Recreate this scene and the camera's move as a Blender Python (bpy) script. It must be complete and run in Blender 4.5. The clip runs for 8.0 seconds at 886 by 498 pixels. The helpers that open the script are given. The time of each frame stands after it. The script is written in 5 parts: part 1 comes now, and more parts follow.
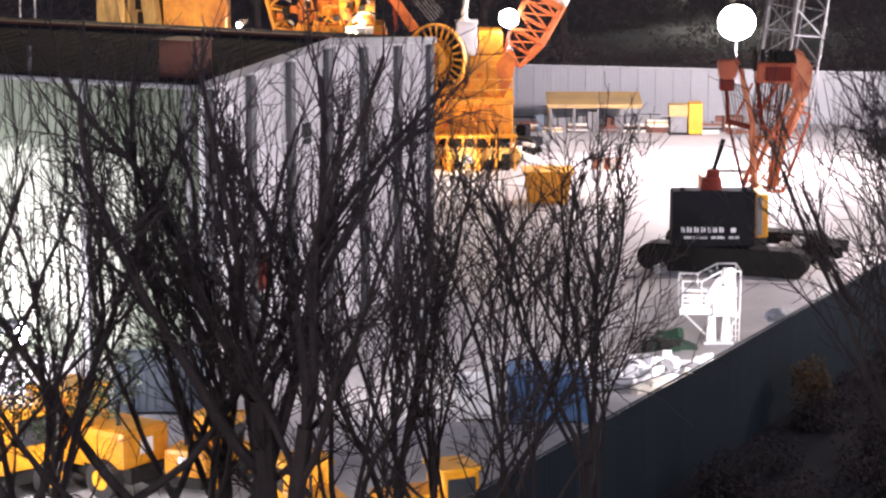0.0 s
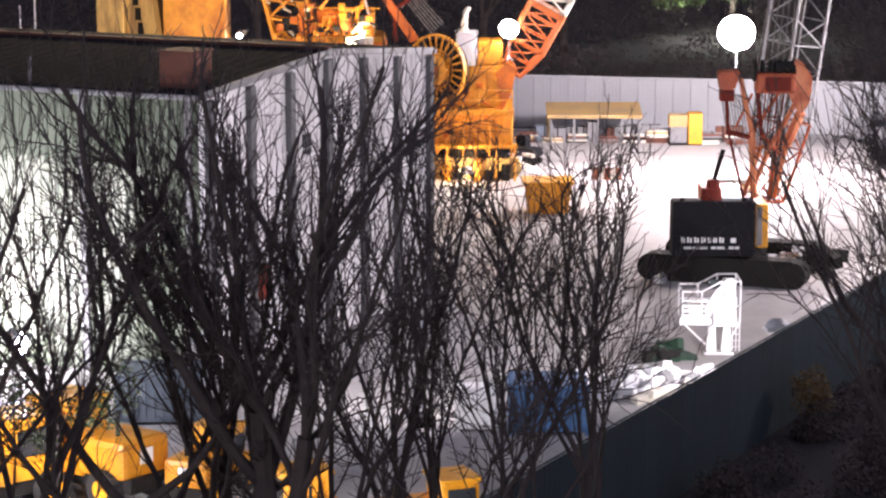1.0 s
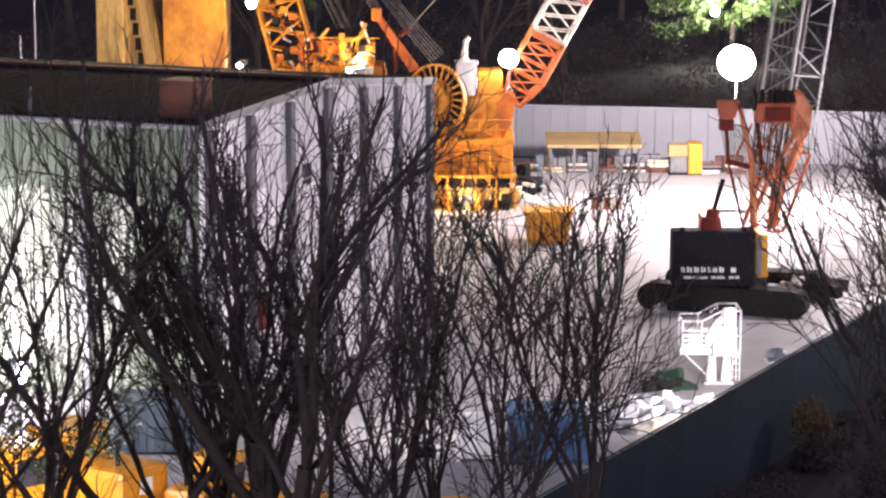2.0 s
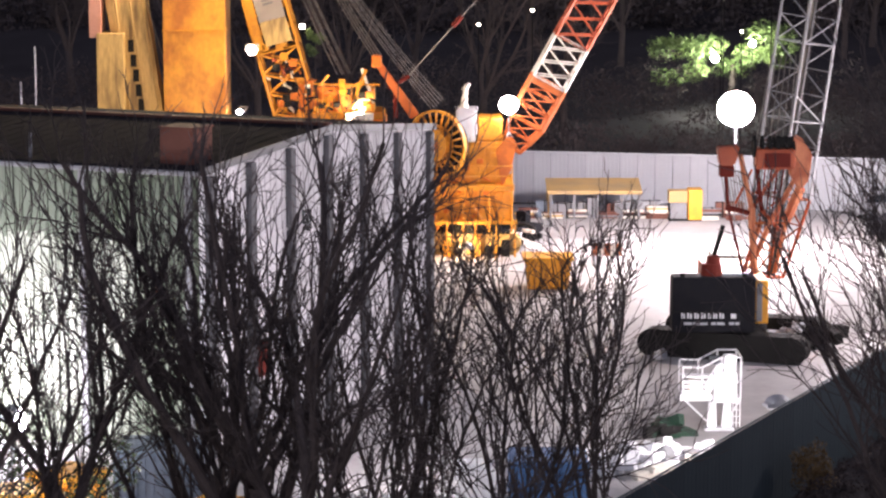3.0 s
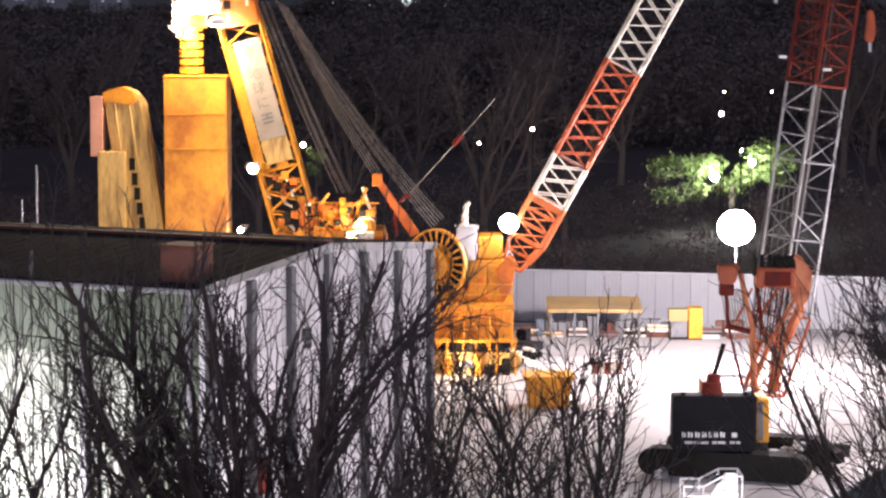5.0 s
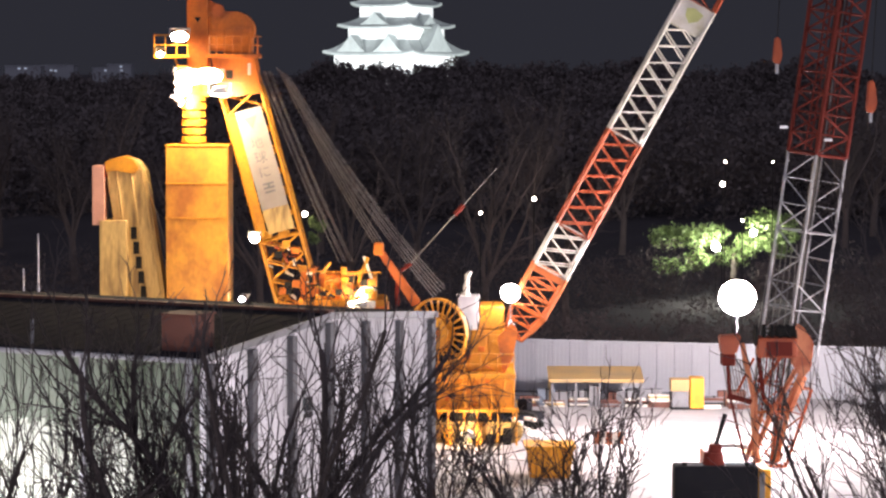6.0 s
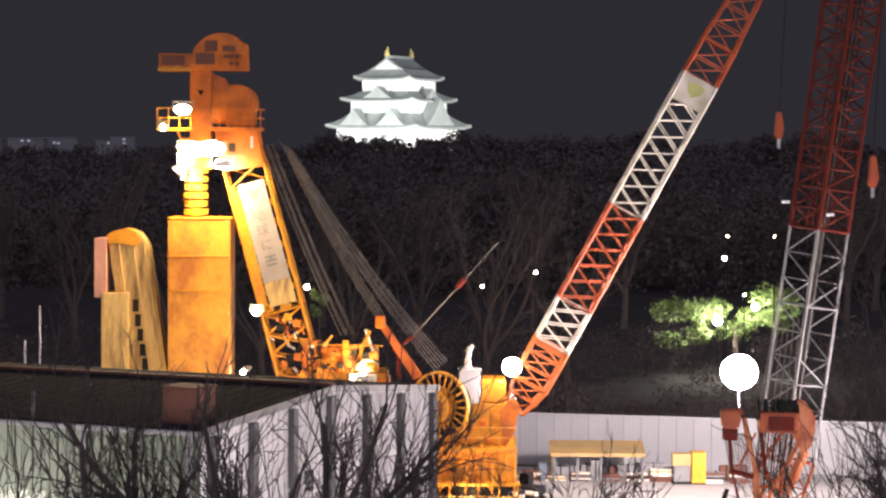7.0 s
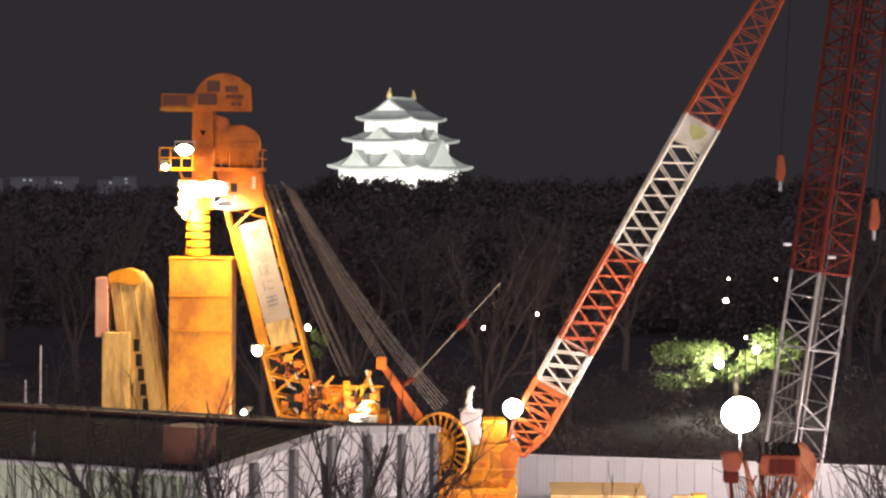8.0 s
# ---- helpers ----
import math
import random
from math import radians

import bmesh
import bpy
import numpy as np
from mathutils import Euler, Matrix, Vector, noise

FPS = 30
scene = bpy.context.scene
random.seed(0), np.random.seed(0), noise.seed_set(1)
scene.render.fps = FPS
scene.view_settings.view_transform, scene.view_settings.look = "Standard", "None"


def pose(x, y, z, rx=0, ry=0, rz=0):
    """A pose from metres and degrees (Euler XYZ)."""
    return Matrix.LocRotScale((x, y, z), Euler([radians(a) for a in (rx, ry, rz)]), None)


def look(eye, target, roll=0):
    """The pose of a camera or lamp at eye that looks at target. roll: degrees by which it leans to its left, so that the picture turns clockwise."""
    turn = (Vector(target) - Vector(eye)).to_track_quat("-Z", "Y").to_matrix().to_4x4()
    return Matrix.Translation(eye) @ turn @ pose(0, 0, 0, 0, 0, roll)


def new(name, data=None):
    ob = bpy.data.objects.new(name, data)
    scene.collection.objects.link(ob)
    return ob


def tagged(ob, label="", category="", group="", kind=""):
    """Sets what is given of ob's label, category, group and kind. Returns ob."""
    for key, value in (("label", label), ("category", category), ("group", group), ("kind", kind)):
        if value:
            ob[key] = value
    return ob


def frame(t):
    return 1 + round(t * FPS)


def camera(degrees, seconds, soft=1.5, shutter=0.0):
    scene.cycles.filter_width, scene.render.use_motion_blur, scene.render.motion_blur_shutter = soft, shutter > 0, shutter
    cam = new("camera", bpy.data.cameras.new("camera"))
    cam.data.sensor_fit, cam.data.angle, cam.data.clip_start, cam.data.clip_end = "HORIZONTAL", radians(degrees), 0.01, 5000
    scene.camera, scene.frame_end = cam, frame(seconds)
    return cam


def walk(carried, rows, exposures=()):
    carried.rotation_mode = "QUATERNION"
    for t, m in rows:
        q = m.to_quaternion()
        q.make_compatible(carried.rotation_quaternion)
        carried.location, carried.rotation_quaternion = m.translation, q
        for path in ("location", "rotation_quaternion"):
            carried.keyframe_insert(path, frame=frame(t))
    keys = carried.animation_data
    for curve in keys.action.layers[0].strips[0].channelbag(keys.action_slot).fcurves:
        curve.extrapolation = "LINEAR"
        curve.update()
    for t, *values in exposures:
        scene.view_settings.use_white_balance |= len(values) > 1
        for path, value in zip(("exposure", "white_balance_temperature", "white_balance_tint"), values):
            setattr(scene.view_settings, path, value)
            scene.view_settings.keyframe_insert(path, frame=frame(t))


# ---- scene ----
# ---- camera: stands still on an upper floor and tilts up ----
EYE = 18.3
cam = camera(20.0, 8.0, soft=2.4)
ROWS = [
    (0.0, 0.0, -10.284, -0.035),
    (0.5, -0.002, -10.211, -0.025),
    (1.0, -0.003, -10.046, -0.012),
    (2.5, -0.005, -8.882, 0.0),
    (3.0, -0.004, -8.318, 0.0),
    (3.5, -0.004, -7.712, 0.0),
    (4.0, -0.003, -7.060, -0.01),
    (4.5, 0.0, -6.361, -0.03),
    (6.0, 0.051, -4.038, -0.16),
    (6.5, 0.078, -3.206, -0.245),
    (7.0, 0.104, -2.364, -0.346),
    (7.5, 0.127, -1.695, -0.48),
    (8.0, 0.144, -1.427, -0.588),
]
walk(cam, [(t, pose(0, 0, EYE, 90 + pitch, roll, yaw)) for t, yaw, pitch, roll in ROWS],
     exposures=[(0.0, 0.1, 6500, 17), (4.5, 0.1, 6500, 17), (6.5, 0.12, 6800, 17), (8.0, 0.12, 7600, 18)])

# ---- night sky ----
world = bpy.data.worlds.new("night_sky")
scene.world = world
world.use_nodes = True
wn, wl = world.node_tree.nodes, world.node_tree.links
back = wn["Background"]
back.inputs["Color"].default_value = (0.0215, 0.0228, 0.030, 1)
# unseen city glow, added behind the viewer to lift the dark surfaces
wt, ws, wm = wn.new("ShaderNodeTexCoord"), wn.new("ShaderNodeSeparateXYZ"), wn.new("ShaderNodeMapRange")
wm.inputs["From Min"].default_value, wm.inputs["From Max"].default_value = 0.75, -1.0
wm.inputs["To Min"].default_value, wm.inputs["To Max"].default_value = 1.0, 18.0
wl.new(wt.outputs["Generated"], ws.inputs[0])
wl.new(ws.outputs["Y"], wm.inputs["Value"])
wl.new(wm.outputs[0], back.inputs["Strength"])

# lamp strengths
BALLOON, SMALL_BALLOON, FLOOD, WARM, FAR_LAMP, CASTLE_W = 800.0, 95.0, 820.0, 560.0, 55.0, 112000.0


# ---- materials ----
def material(name, colour, rough=0.6, metal=0.0, vary=0.25, scale=1.5, grain=30.0, bump=0.02, dirt=None, dirt_amount=0.35, stretch=(1, 1, 1), object_random=0.0, gloss=0.5, edge=(0.42, 0.72)):
    """A worn surface: broad stains, fine grain, bump."""
    m = bpy.data.materials.new(name)
    m.use_nodes = True
    n, l = m.node_tree.nodes, m.node_tree.links
    b = n["Principled BSDF"]
    tc = n.new("ShaderNodeTexCoord")
    mp = n.new("ShaderNodeMapping")
    mp.inputs["Scale"].default_value = stretch
    l.new(tc.outputs["Object"], mp.inputs["Vector"])
    big, fine = n.new("ShaderNodeTexNoise"), n.new("ShaderNodeTexNoise")
    big.inputs["Scale"].default_value, big.inputs["Detail"].default_value = scale, 6
    fine.inputs["Scale"].default_value, fine.inputs["Detail"].default_value = grain, 3
    l.new(mp.outputs[0], big.inputs["Vector"])
    l.new(mp.outputs[0], fine.inputs["Vector"])
    ramp = n.new("ShaderNodeMapRange")
    ramp.inputs["From Min"].default_value, ramp.inputs["From Max"].default_value = edge
    l.new(big.outputs["Fac"], ramp.inputs["Value"])
    mul = n.new("ShaderNodeMath")
    mul.operation = "MULTIPLY"
    mul.inputs[1].default_value = dirt_amount
    l.new(ramp.outputs[0], mul.inputs[0])
    mix = n.new("ShaderNodeMix")
    mix.data_type = "RGBA"
    mix.inputs[6].default_value = (*colour, 1)
    mix.inputs[7].default_value = (*(dirt or [c * 0.45 for c in colour]), 1)
    l.new(mul.outputs[0], mix.inputs["Factor"])
    hsv = n.new("ShaderNodeHueSaturation")
    val = n.new("ShaderNodeMapRange")
    val.inputs["To Min"].default_value, val.inputs["To Max"].default_value = 1 - vary, 1 + vary
    l.new(fine.outputs["Fac"], val.inputs["Value"])
    if object_random:
        info, rv, pr = n.new("ShaderNodeObjectInfo"), n.new("ShaderNodeMapRange"), n.new("ShaderNodeMath")
        rv.inputs["To Min"].default_value, rv.inputs["To Max"].default_value = 1 - object_random, 1 + object_random
        pr.operation = "MULTIPLY"
        l.new(info.outputs["Random"], rv.inputs["Value"])
        l.new(rv.outputs[0], pr.inputs[0])
        l.new(val.outputs[0], pr.inputs[1])
        l.new(pr.outputs[0], hsv.inputs["Value"])
    else:
        l.new(val.outputs[0], hsv.inputs["Value"])
    l.new(mix.outputs[2], hsv.inputs["Color"])
    l.new(hsv.outputs[0], b.inputs["Base Color"])
    b.inputs["Specular IOR Level"].default_value = gloss
    b.inputs["Roughness"].default_value, b.inputs["Metallic"].default_value = rough, metal
    if bump:
        bn = n.new("ShaderNodeBump")
        bn.inputs["Strength"].default_value, bn.inputs["Distance"].default_value = 0.6, bump
        l.new(fine.outputs["Fac"], bn.inputs["Height"])
        l.new(bn.outputs[0], b.inputs["Normal"])
    return m


def glow(name, colour, strength):
    """A lamp's own light."""
    m = bpy.data.materials.new(name)
    m.use_nodes = True
    b = m.node_tree.nodes["Principled BSDF"]
    b.inputs["Base Color"].default_value = (*colour, 1)
    b.inputs["Emission Color"].default_value = (*colour, 1)
    b.inputs["Emission Strength"].default_value = strength
    return m


M_EARTH = material("dark asphalt and soil", (0.055, 0.048, 0.05), 1.0, gloss=0.1, scale=0.2, grain=8, bump=0.05)
M_YARD = material("pale dusty concrete yard", (0.44, 0.42, 0.41), 0.75, scale=0.14, grain=3, vary=0.14, dirt=(0.17, 0.155, 0.15), dirt_amount=0.8)
M_WALL = material("white corrugated steel cladding", (0.7, 0.68, 0.7), 0.5, scale=0.5, grain=6, vary=0.1, dirt=(0.27, 0.26, 0.26), dirt_amount=0.6, stretch=(1, 1, 0.25))
# Long wall set darker than the gable to stand for weaker lamplight.
M_WALL_LONG = material("green-white cladding in a darkened tone", (0.34, 0.365, 0.3), 0.6, scale=0.35, grain=6, vary=0.15, dirt=(0.12, 0.15, 0.1), dirt_amount=0.9, stretch=(1, 1, 0.35), edge=(0.4, 0.62))
# Green tint of the wall top, darkened to carry the lamplight's falloff.
M_WALL_DIM = material("green cladding darkened for dim light", (0.13, 0.155, 0.115), 0.65, scale=0.6, grain=6, vary=0.2, dirt=(0.05, 0.075, 0.035), dirt_amount=0.8, stretch=(1, 1, 0.3))
M_COLUMN = material("dark grey steel column", (0.09, 0.09, 0.1), 0.55, 0.2, scale=2)
M_POST = material("grey steel column", (0.2, 0.2, 0.21), 0.5, 0.3, scale=2)
M_ROOF = material("dark roofing sheet", (0.024, 0.022, 0.025), 0.95, gloss=0.06, scale=0.6, grain=9)
# Rust brown; on the ridge cap and roof box it stands for light.
M_BROWN_SHEET = material("brown sheet for rust and orange light", (0.15, 0.055, 0.036), 0.75, scale=0.8)
M_TEAL = material("teal painted hoarding steel", (0.05, 0.07, 0.078), 0.55, scale=0.6, grain=10, vary=0.12, object_random=0.1)
M_HOARD = material("white hoarding steel", (0.33, 0.335, 0.355), 0.4, scale=0.3, grain=5, vary=0.06, dirt_amount=0.25, object_random=0.07)
M_ORANGE = material("orange machine paint", (0.6, 0.155, 0.011), 0.45, scale=0.9, grain=7, vary=0.28, dirt=(0.24, 0.06, 0.012), dirt_amount=0.8)
M_AMBER = material("amber yellow machine paint", (0.62, 0.265, 0.015), 0.45, scale=0.9, grain=7, vary=0.3, dirt=(0.36, 0.125, 0.014), dirt_amount=0.85)
M_OCHRE = material("faded ochre sheet steel", (0.56, 0.37, 0.13), 0.6, scale=1.3, grain=7, vary=0.4, dirt=(0.14, 0.075, 0.03), dirt_amount=0.75, stretch=(1.6, 1.6, 0.3), edge=(0.46, 0.66))
M_CASING = material("amber casing steel with rust bloom", (0.68, 0.3, 0.03), 0.5, scale=0.55, grain=5, vary=0.3, dirt=(0.4, 0.125, 0.018), dirt_amount=0.95, stretch=(1, 1, 0.7), edge=(0.44, 0.6))
M_PINK = material("faded pink panel", (0.6, 0.3, 0.22), 0.6)
M_YELLOW = material("yellow machine paint", (0.8, 0.35, 0.015), 0.45, scale=1.5, dirt_amount=0.5)
M_RED = material("red-orange crane steel", (0.37, 0.068, 0.017), 0.5, scale=1.2, dirt=(0.16, 0.03, 0.02), dirt_amount=0.5)
M_SALMON = material("pale salmon orange steel", (0.62, 0.22, 0.1), 0.55, scale=1.5, dirt=(0.36, 0.07, 0.025), dirt_amount=0.8, edge=(0.42, 0.6))
M_RED_DARK = material("dark and dimmed red crane steel", (0.15, 0.026, 0.018), 0.85, gloss=0.15, scale=1.2, dirt=(0.1, 0.02, 0.015), dirt_amount=0.6)
M_GREY_BOOM = material("worn grey-white crane steel", (0.27, 0.27, 0.28), 0.5, scale=1.5, dirt_amount=0.5)
M_SLATE = material("grey-blue painted steel", (0.13, 0.16, 0.2), 0.5, dirt_amount=0.5)
M_BURNT = material("burnt orange boom steel", (0.46, 0.11, 0.018), 0.5, scale=1.2, dirt_amount=0.5)
M_WHITE = material("white painted crane steel", (0.75, 0.75, 0.76), 0.45, scale=1.5, dirt_amount=0.35, vary=0.1)
M_BOOM_WHITE = material("yellowed white boom paint", (0.56, 0.54, 0.48), 0.5, scale=1.2, dirt=(0.3, 0.27, 0.15), dirt_amount=0.7, vary=0.15)
M_PALE = material("cream machine panel", (0.75, 0.7, 0.6), 0.5, scale=1, dirt_amount=0.3)
M_BLACK = material("black counterweight paint", (0.012, 0.012, 0.015), 0.85, scale=2, dirt=(0.022, 0.02, 0.02), gloss=0.12)
M_TRACK = material("oily crawler track steel", (0.018, 0.017, 0.016), 0.85, 0.0, scale=3, bump=0.04, gloss=0.15)
M_ROPE = material("grey wire rope", (0.2, 0.18, 0.16), 0.55, 0.4, scale=4)
M_BANNER = material("white banner cloth", (0.3, 0.25, 0.21), 0.8, scale=1.5, vary=0.06, dirt_amount=0.25, bump=0.005)
M_INK = material("grey printed ink", (0.16, 0.15, 0.145), 0.7)
M_GREEN = material("green printed mark", (0.25, 0.42, 0.12), 0.7)
M_EMBLEM = material("faded yellow-green paint", (0.4, 0.42, 0.16), 0.6, scale=2)
M_BLUE = material("blue painted container steel", (0.05, 0.13, 0.28), 0.5, dirt_amount=0.5)
M_BARK = material("dark winter bark", (0.095, 0.075, 0.072), 0.9, scale=3, grain=25, bump=0.01)
M_BARK_FAR = material("brown far bark", (0.11, 0.082, 0.07), 0.9, scale=2)
M_LEAF_FAR = material("dark evergreen leaves", (0.095, 0.074, 0.07), 0.8, scale=0.1, grain=0.8, vary=0.15, bump=0)
M_HEDGE = material("dark hedge leaves", (0.1, 0.08, 0.075), 0.9, gloss=0.1, scale=0.5, grain=3, vary=0.4, bump=0)
M_CANOPY = material("pale yellow sheet", (0.46, 0.29, 0.11), 0.7, scale=0.6, dirt=(0.3, 0.22, 0.13), dirt_amount=0.85)
M_LEAF_BROWN = material("brown leaves with lamp tint", (0.22, 0.14, 0.06), 0.8, scale=2, grain=8, vary=0.4, bump=0)
M_EVER = material("glossy dark evergreen leaves", (0.05, 0.075, 0.03), 0.45, scale=2, grain=8, vary=0.4, bump=0)
M_LEAF = material("green broad leaves", (0.13, 0.18, 0.055), 0.6, scale=0.5, grain=3, vary=0.4, bump=0)
M_PLASTER = material("white lime plaster", (0.8, 0.82, 0.82), 0.8, scale=0.3, grain=3, vary=0.05, dirt_amount=0.1)
M_TILE = material("grey-green roof tile", (0.27, 0.3, 0.295), 0.6, scale=0.4, grain=3, vary=0.15)
M_STONE = material("grey castle stone", (0.3, 0.29, 0.27), 0.9, scale=0.6, grain=2)
M_GOLD = material("gilded finial", (0.8, 0.65, 0.25), 0.35, 0.5)
M_RUBBER = material("black rubber", (0.02, 0.02, 0.02), 0.8)
M_GLASS = material("dark window glass", (0.03, 0.035, 0.04), 0.12, vary=0, dirt_amount=0)
M_DIM = material("grey concrete facade", (0.25, 0.25, 0.26), 0.8, scale=0.05)
M_TARP = material("dark green tarpaulin", (0.012, 0.04, 0.022), 0.6, scale=3)
M_STEEL = material("galvanised steel", (0.5, 0.51, 0.53), 0.45, 0.5, scale=3)
G_BALLOON = glow("balloon lamp light", (1.0, 0.915, 0.93), BALLOON)
G_MID = glow("middling balloon lamp light", (1.0, 0.915, 0.93), 280.0)
G_LOW = glow("low balloon lamp light", (0.97, 0.93, 1.0), 880.0)
G_FILL = glow("unseen fill lamp lens", (1.0, 0.93, 0.88), 600.0)
G_SMALL = glow("small balloon lamp light", (1.0, 0.915, 0.93), SMALL_BALLOON)
G_FLOOD = glow("floodlight", (1.0, 0.82, 0.55), FLOOD)
G_WARM = glow("warm work lamp", (1.0, 0.75, 0.42), WARM)
G_WHITE = glow("white work floodlight", (1.0, 0.94, 0.95), 1150.0)
G_COOL = glow("cool work lamp", (0.9, 0.93, 1.0), 430.0)
G_STREET = glow("street lamp light", (1.0, 0.86, 0.7), FAR_LAMP)
G_STREET_COOL = glow("cool street lamp light", (0.9, 1.0, 0.85), FAR_LAMP * 18)
G_WINDOW = glow("far lit window", (0.8, 0.9, 1.0), 0.2)

# ---- building helpers ----
WORLD = {}


def thing(name, at, label, category, group="", kind=""):
    ob = new(name)
    ob.empty_display_size = 0.3
    ob.matrix_basis = Matrix.Translation(at)
    WORLD[ob] = Matrix.Translation(at)
    return tagged(ob, label, category, group, kind)


def attach(ob, parent, m=None):
    m = m or Matrix()
    WORLD[ob] = m
    ob.matrix_basis = m
    if parent is not None:
        ob.parent = parent
        ob.matrix_parent_inverse = WORLD[parent].inverted()
    return ob


def mesh_of(bm, mat, smooth=False):
    me = bpy.data.meshes.new("mesh")
    bm.to_mesh(me)
    bm.free()
    me.materials.append(mat)
    if smooth:
        me.shade_smooth()
    return me


def part(name, bm, mat, parent=None, label="", smooth=False):
    ob = attach(new(name, mesh_of(bm, mat, smooth)), parent)
    return tagged(ob, label)


def add_box(bm, lo, hi, bevel=0.0, m=None):
    c, s = [(a + b) / 2 for a, b in zip(lo, hi)], [b - a for a, b in zip(lo, hi)]
    t = Matrix.Translation(c) @ Matrix.Diagonal((*s, 1))
    r = bmesh.ops.create_cube(bm, size=1, matrix=(m @ t) if m else t)
    if bevel:
        vs = set(r["verts"])
        es = [e for e in bm.edges if e.verts[0] in vs and e.verts[1] in vs]
        bmesh.ops.bevel(bm, geom=es, offset=bevel, segments=2, affect="EDGES", profile=0.6)
    return bm


def box(lo, hi, bevel=0.03, m=None):
    return add_box(bmesh.new(), lo, hi, bevel, m)


def along(p, q):
    p, q = Vector(p), Vector(q)
    d = q - p
    return Matrix.Translation((p + q) / 2) @ d.to_track_quat("Z", "Y").to_matrix().to_4x4(), d.length


def add_rod(bm, p, q, r, r2=None, n=10):
    m, length = along(p, q)
    bmesh.ops.create_cone(bm, cap_ends=True, segments=n, radius1=r, radius2=r if r2 is None else r2, depth=length, matrix=m)
    return bm


def rod_bm(p, q, r, r2=None, n=10):
    return add_rod(bmesh.new(), p, q, r, r2, n)


UNIT = {}


def rod(name, p, q, r, mat, parent, label="", n=8):
    """A straight tube; alike tubes share one mesh."""
    key = (mat.name, n)
    if key not in UNIT:
        bm = bmesh.new()
        bmesh.ops.create_cone(bm, cap_ends=True, segments=n, radius1=1, radius2=1, depth=1)
        UNIT[key] = mesh_of(bm, mat)
    m, length = along(p, q)
    return tagged(attach(new(name, UNIT[key]), parent, m @ Matrix.Diagonal((r, r, length, 1))), label)


def prism(points, axis, a, b, bevel=0.0):
    """A flat outline (two coordinates each) pushed along an axis from a to b."""
    bm = bmesh.new()
    put = {"x": lambda u, v, w: (w, u, v), "y": lambda u, v, w: (u, w, v), "z": lambda u, v, w: (u, v, w)}[axis]
    lo = [bm.verts.new(put(u, v, a)) for u, v in points]
    hi = [bm.verts.new(put(u, v, b)) for u, v in points]
    bm.faces.new(lo)
    bm.faces.new(hi[::-1])
    for i in range(len(points)):
        j = (i + 1) % len(points)
        bm.faces.new((lo[j], lo[i], hi[i], hi[j]))
    bmesh.ops.recalc_face_normals(bm, faces=bm.faces)
    if bevel:
        bmesh.ops.bevel(bm, geom=bm.edges[:], offset=bevel, segments=2, affect="EDGES")
    return bm


def ball(at, r, u=20, v=12, squash=1.0):
    bm = bmesh.new()
    bmesh.ops.create_uvsphere(bm, u_segments=u, v_segments=v, radius=1, matrix=Matrix.Translation(at) @ Matrix.Diagonal((r, r, r * squash, 1)))
    return bm


def rope(name, p, q, sag, r, parent, mat=None, side=0.0, steps=10):
    """A rope that hangs a little between its ends."""
    p, q = Vector(p), Vector(q)
    bm = bmesh.new()
    rings = []
    for i in range(steps + 1):
        u = i / steps
        c = p.lerp(q, u) + Vector((side, 0, -sag)) * (4 * u * (1 - u))
        rings.append([bm.verts.new(c + Vector((math.cos(a), math.sin(a), 0)) * r) for a in (0, 1.571, 3.142, 4.712)])
    for a, b in zip(rings, rings[1:]):
        for k in range(4):
            bm.faces.new((a[k], a[(k + 1) % 4], b[(k + 1) % 4], b[k]))
    return part(name, bm, mat or M_ROPE, parent, smooth=True)


def rail(parent, lo, hi, z, height, mat, step=0.6, r=0.03):
    """A guard rail along the front and both ends of a platform."""
    (x0, y0), (x1, y1) = lo, hi
    for k in (0.5, 1.0):
        rod("rail", (x0, y0, z + height * k), (x1, y0, z + height * k), r, mat, parent)
        rod("rail", (x0, y0, z + height * k), (x0, y1, z + height * k), r, mat, parent)
        rod("rail", (x1, y0, z + height * k), (x1, y1, z + height * k), r, mat, parent)
    n = max(2, round((x1 - x0) / step))
    for i in range(n + 1):
        x = x0 + (x1 - x0) * i / n
        rod("post", (x, y0, z), (x, y0, z + height), r, mat, parent)


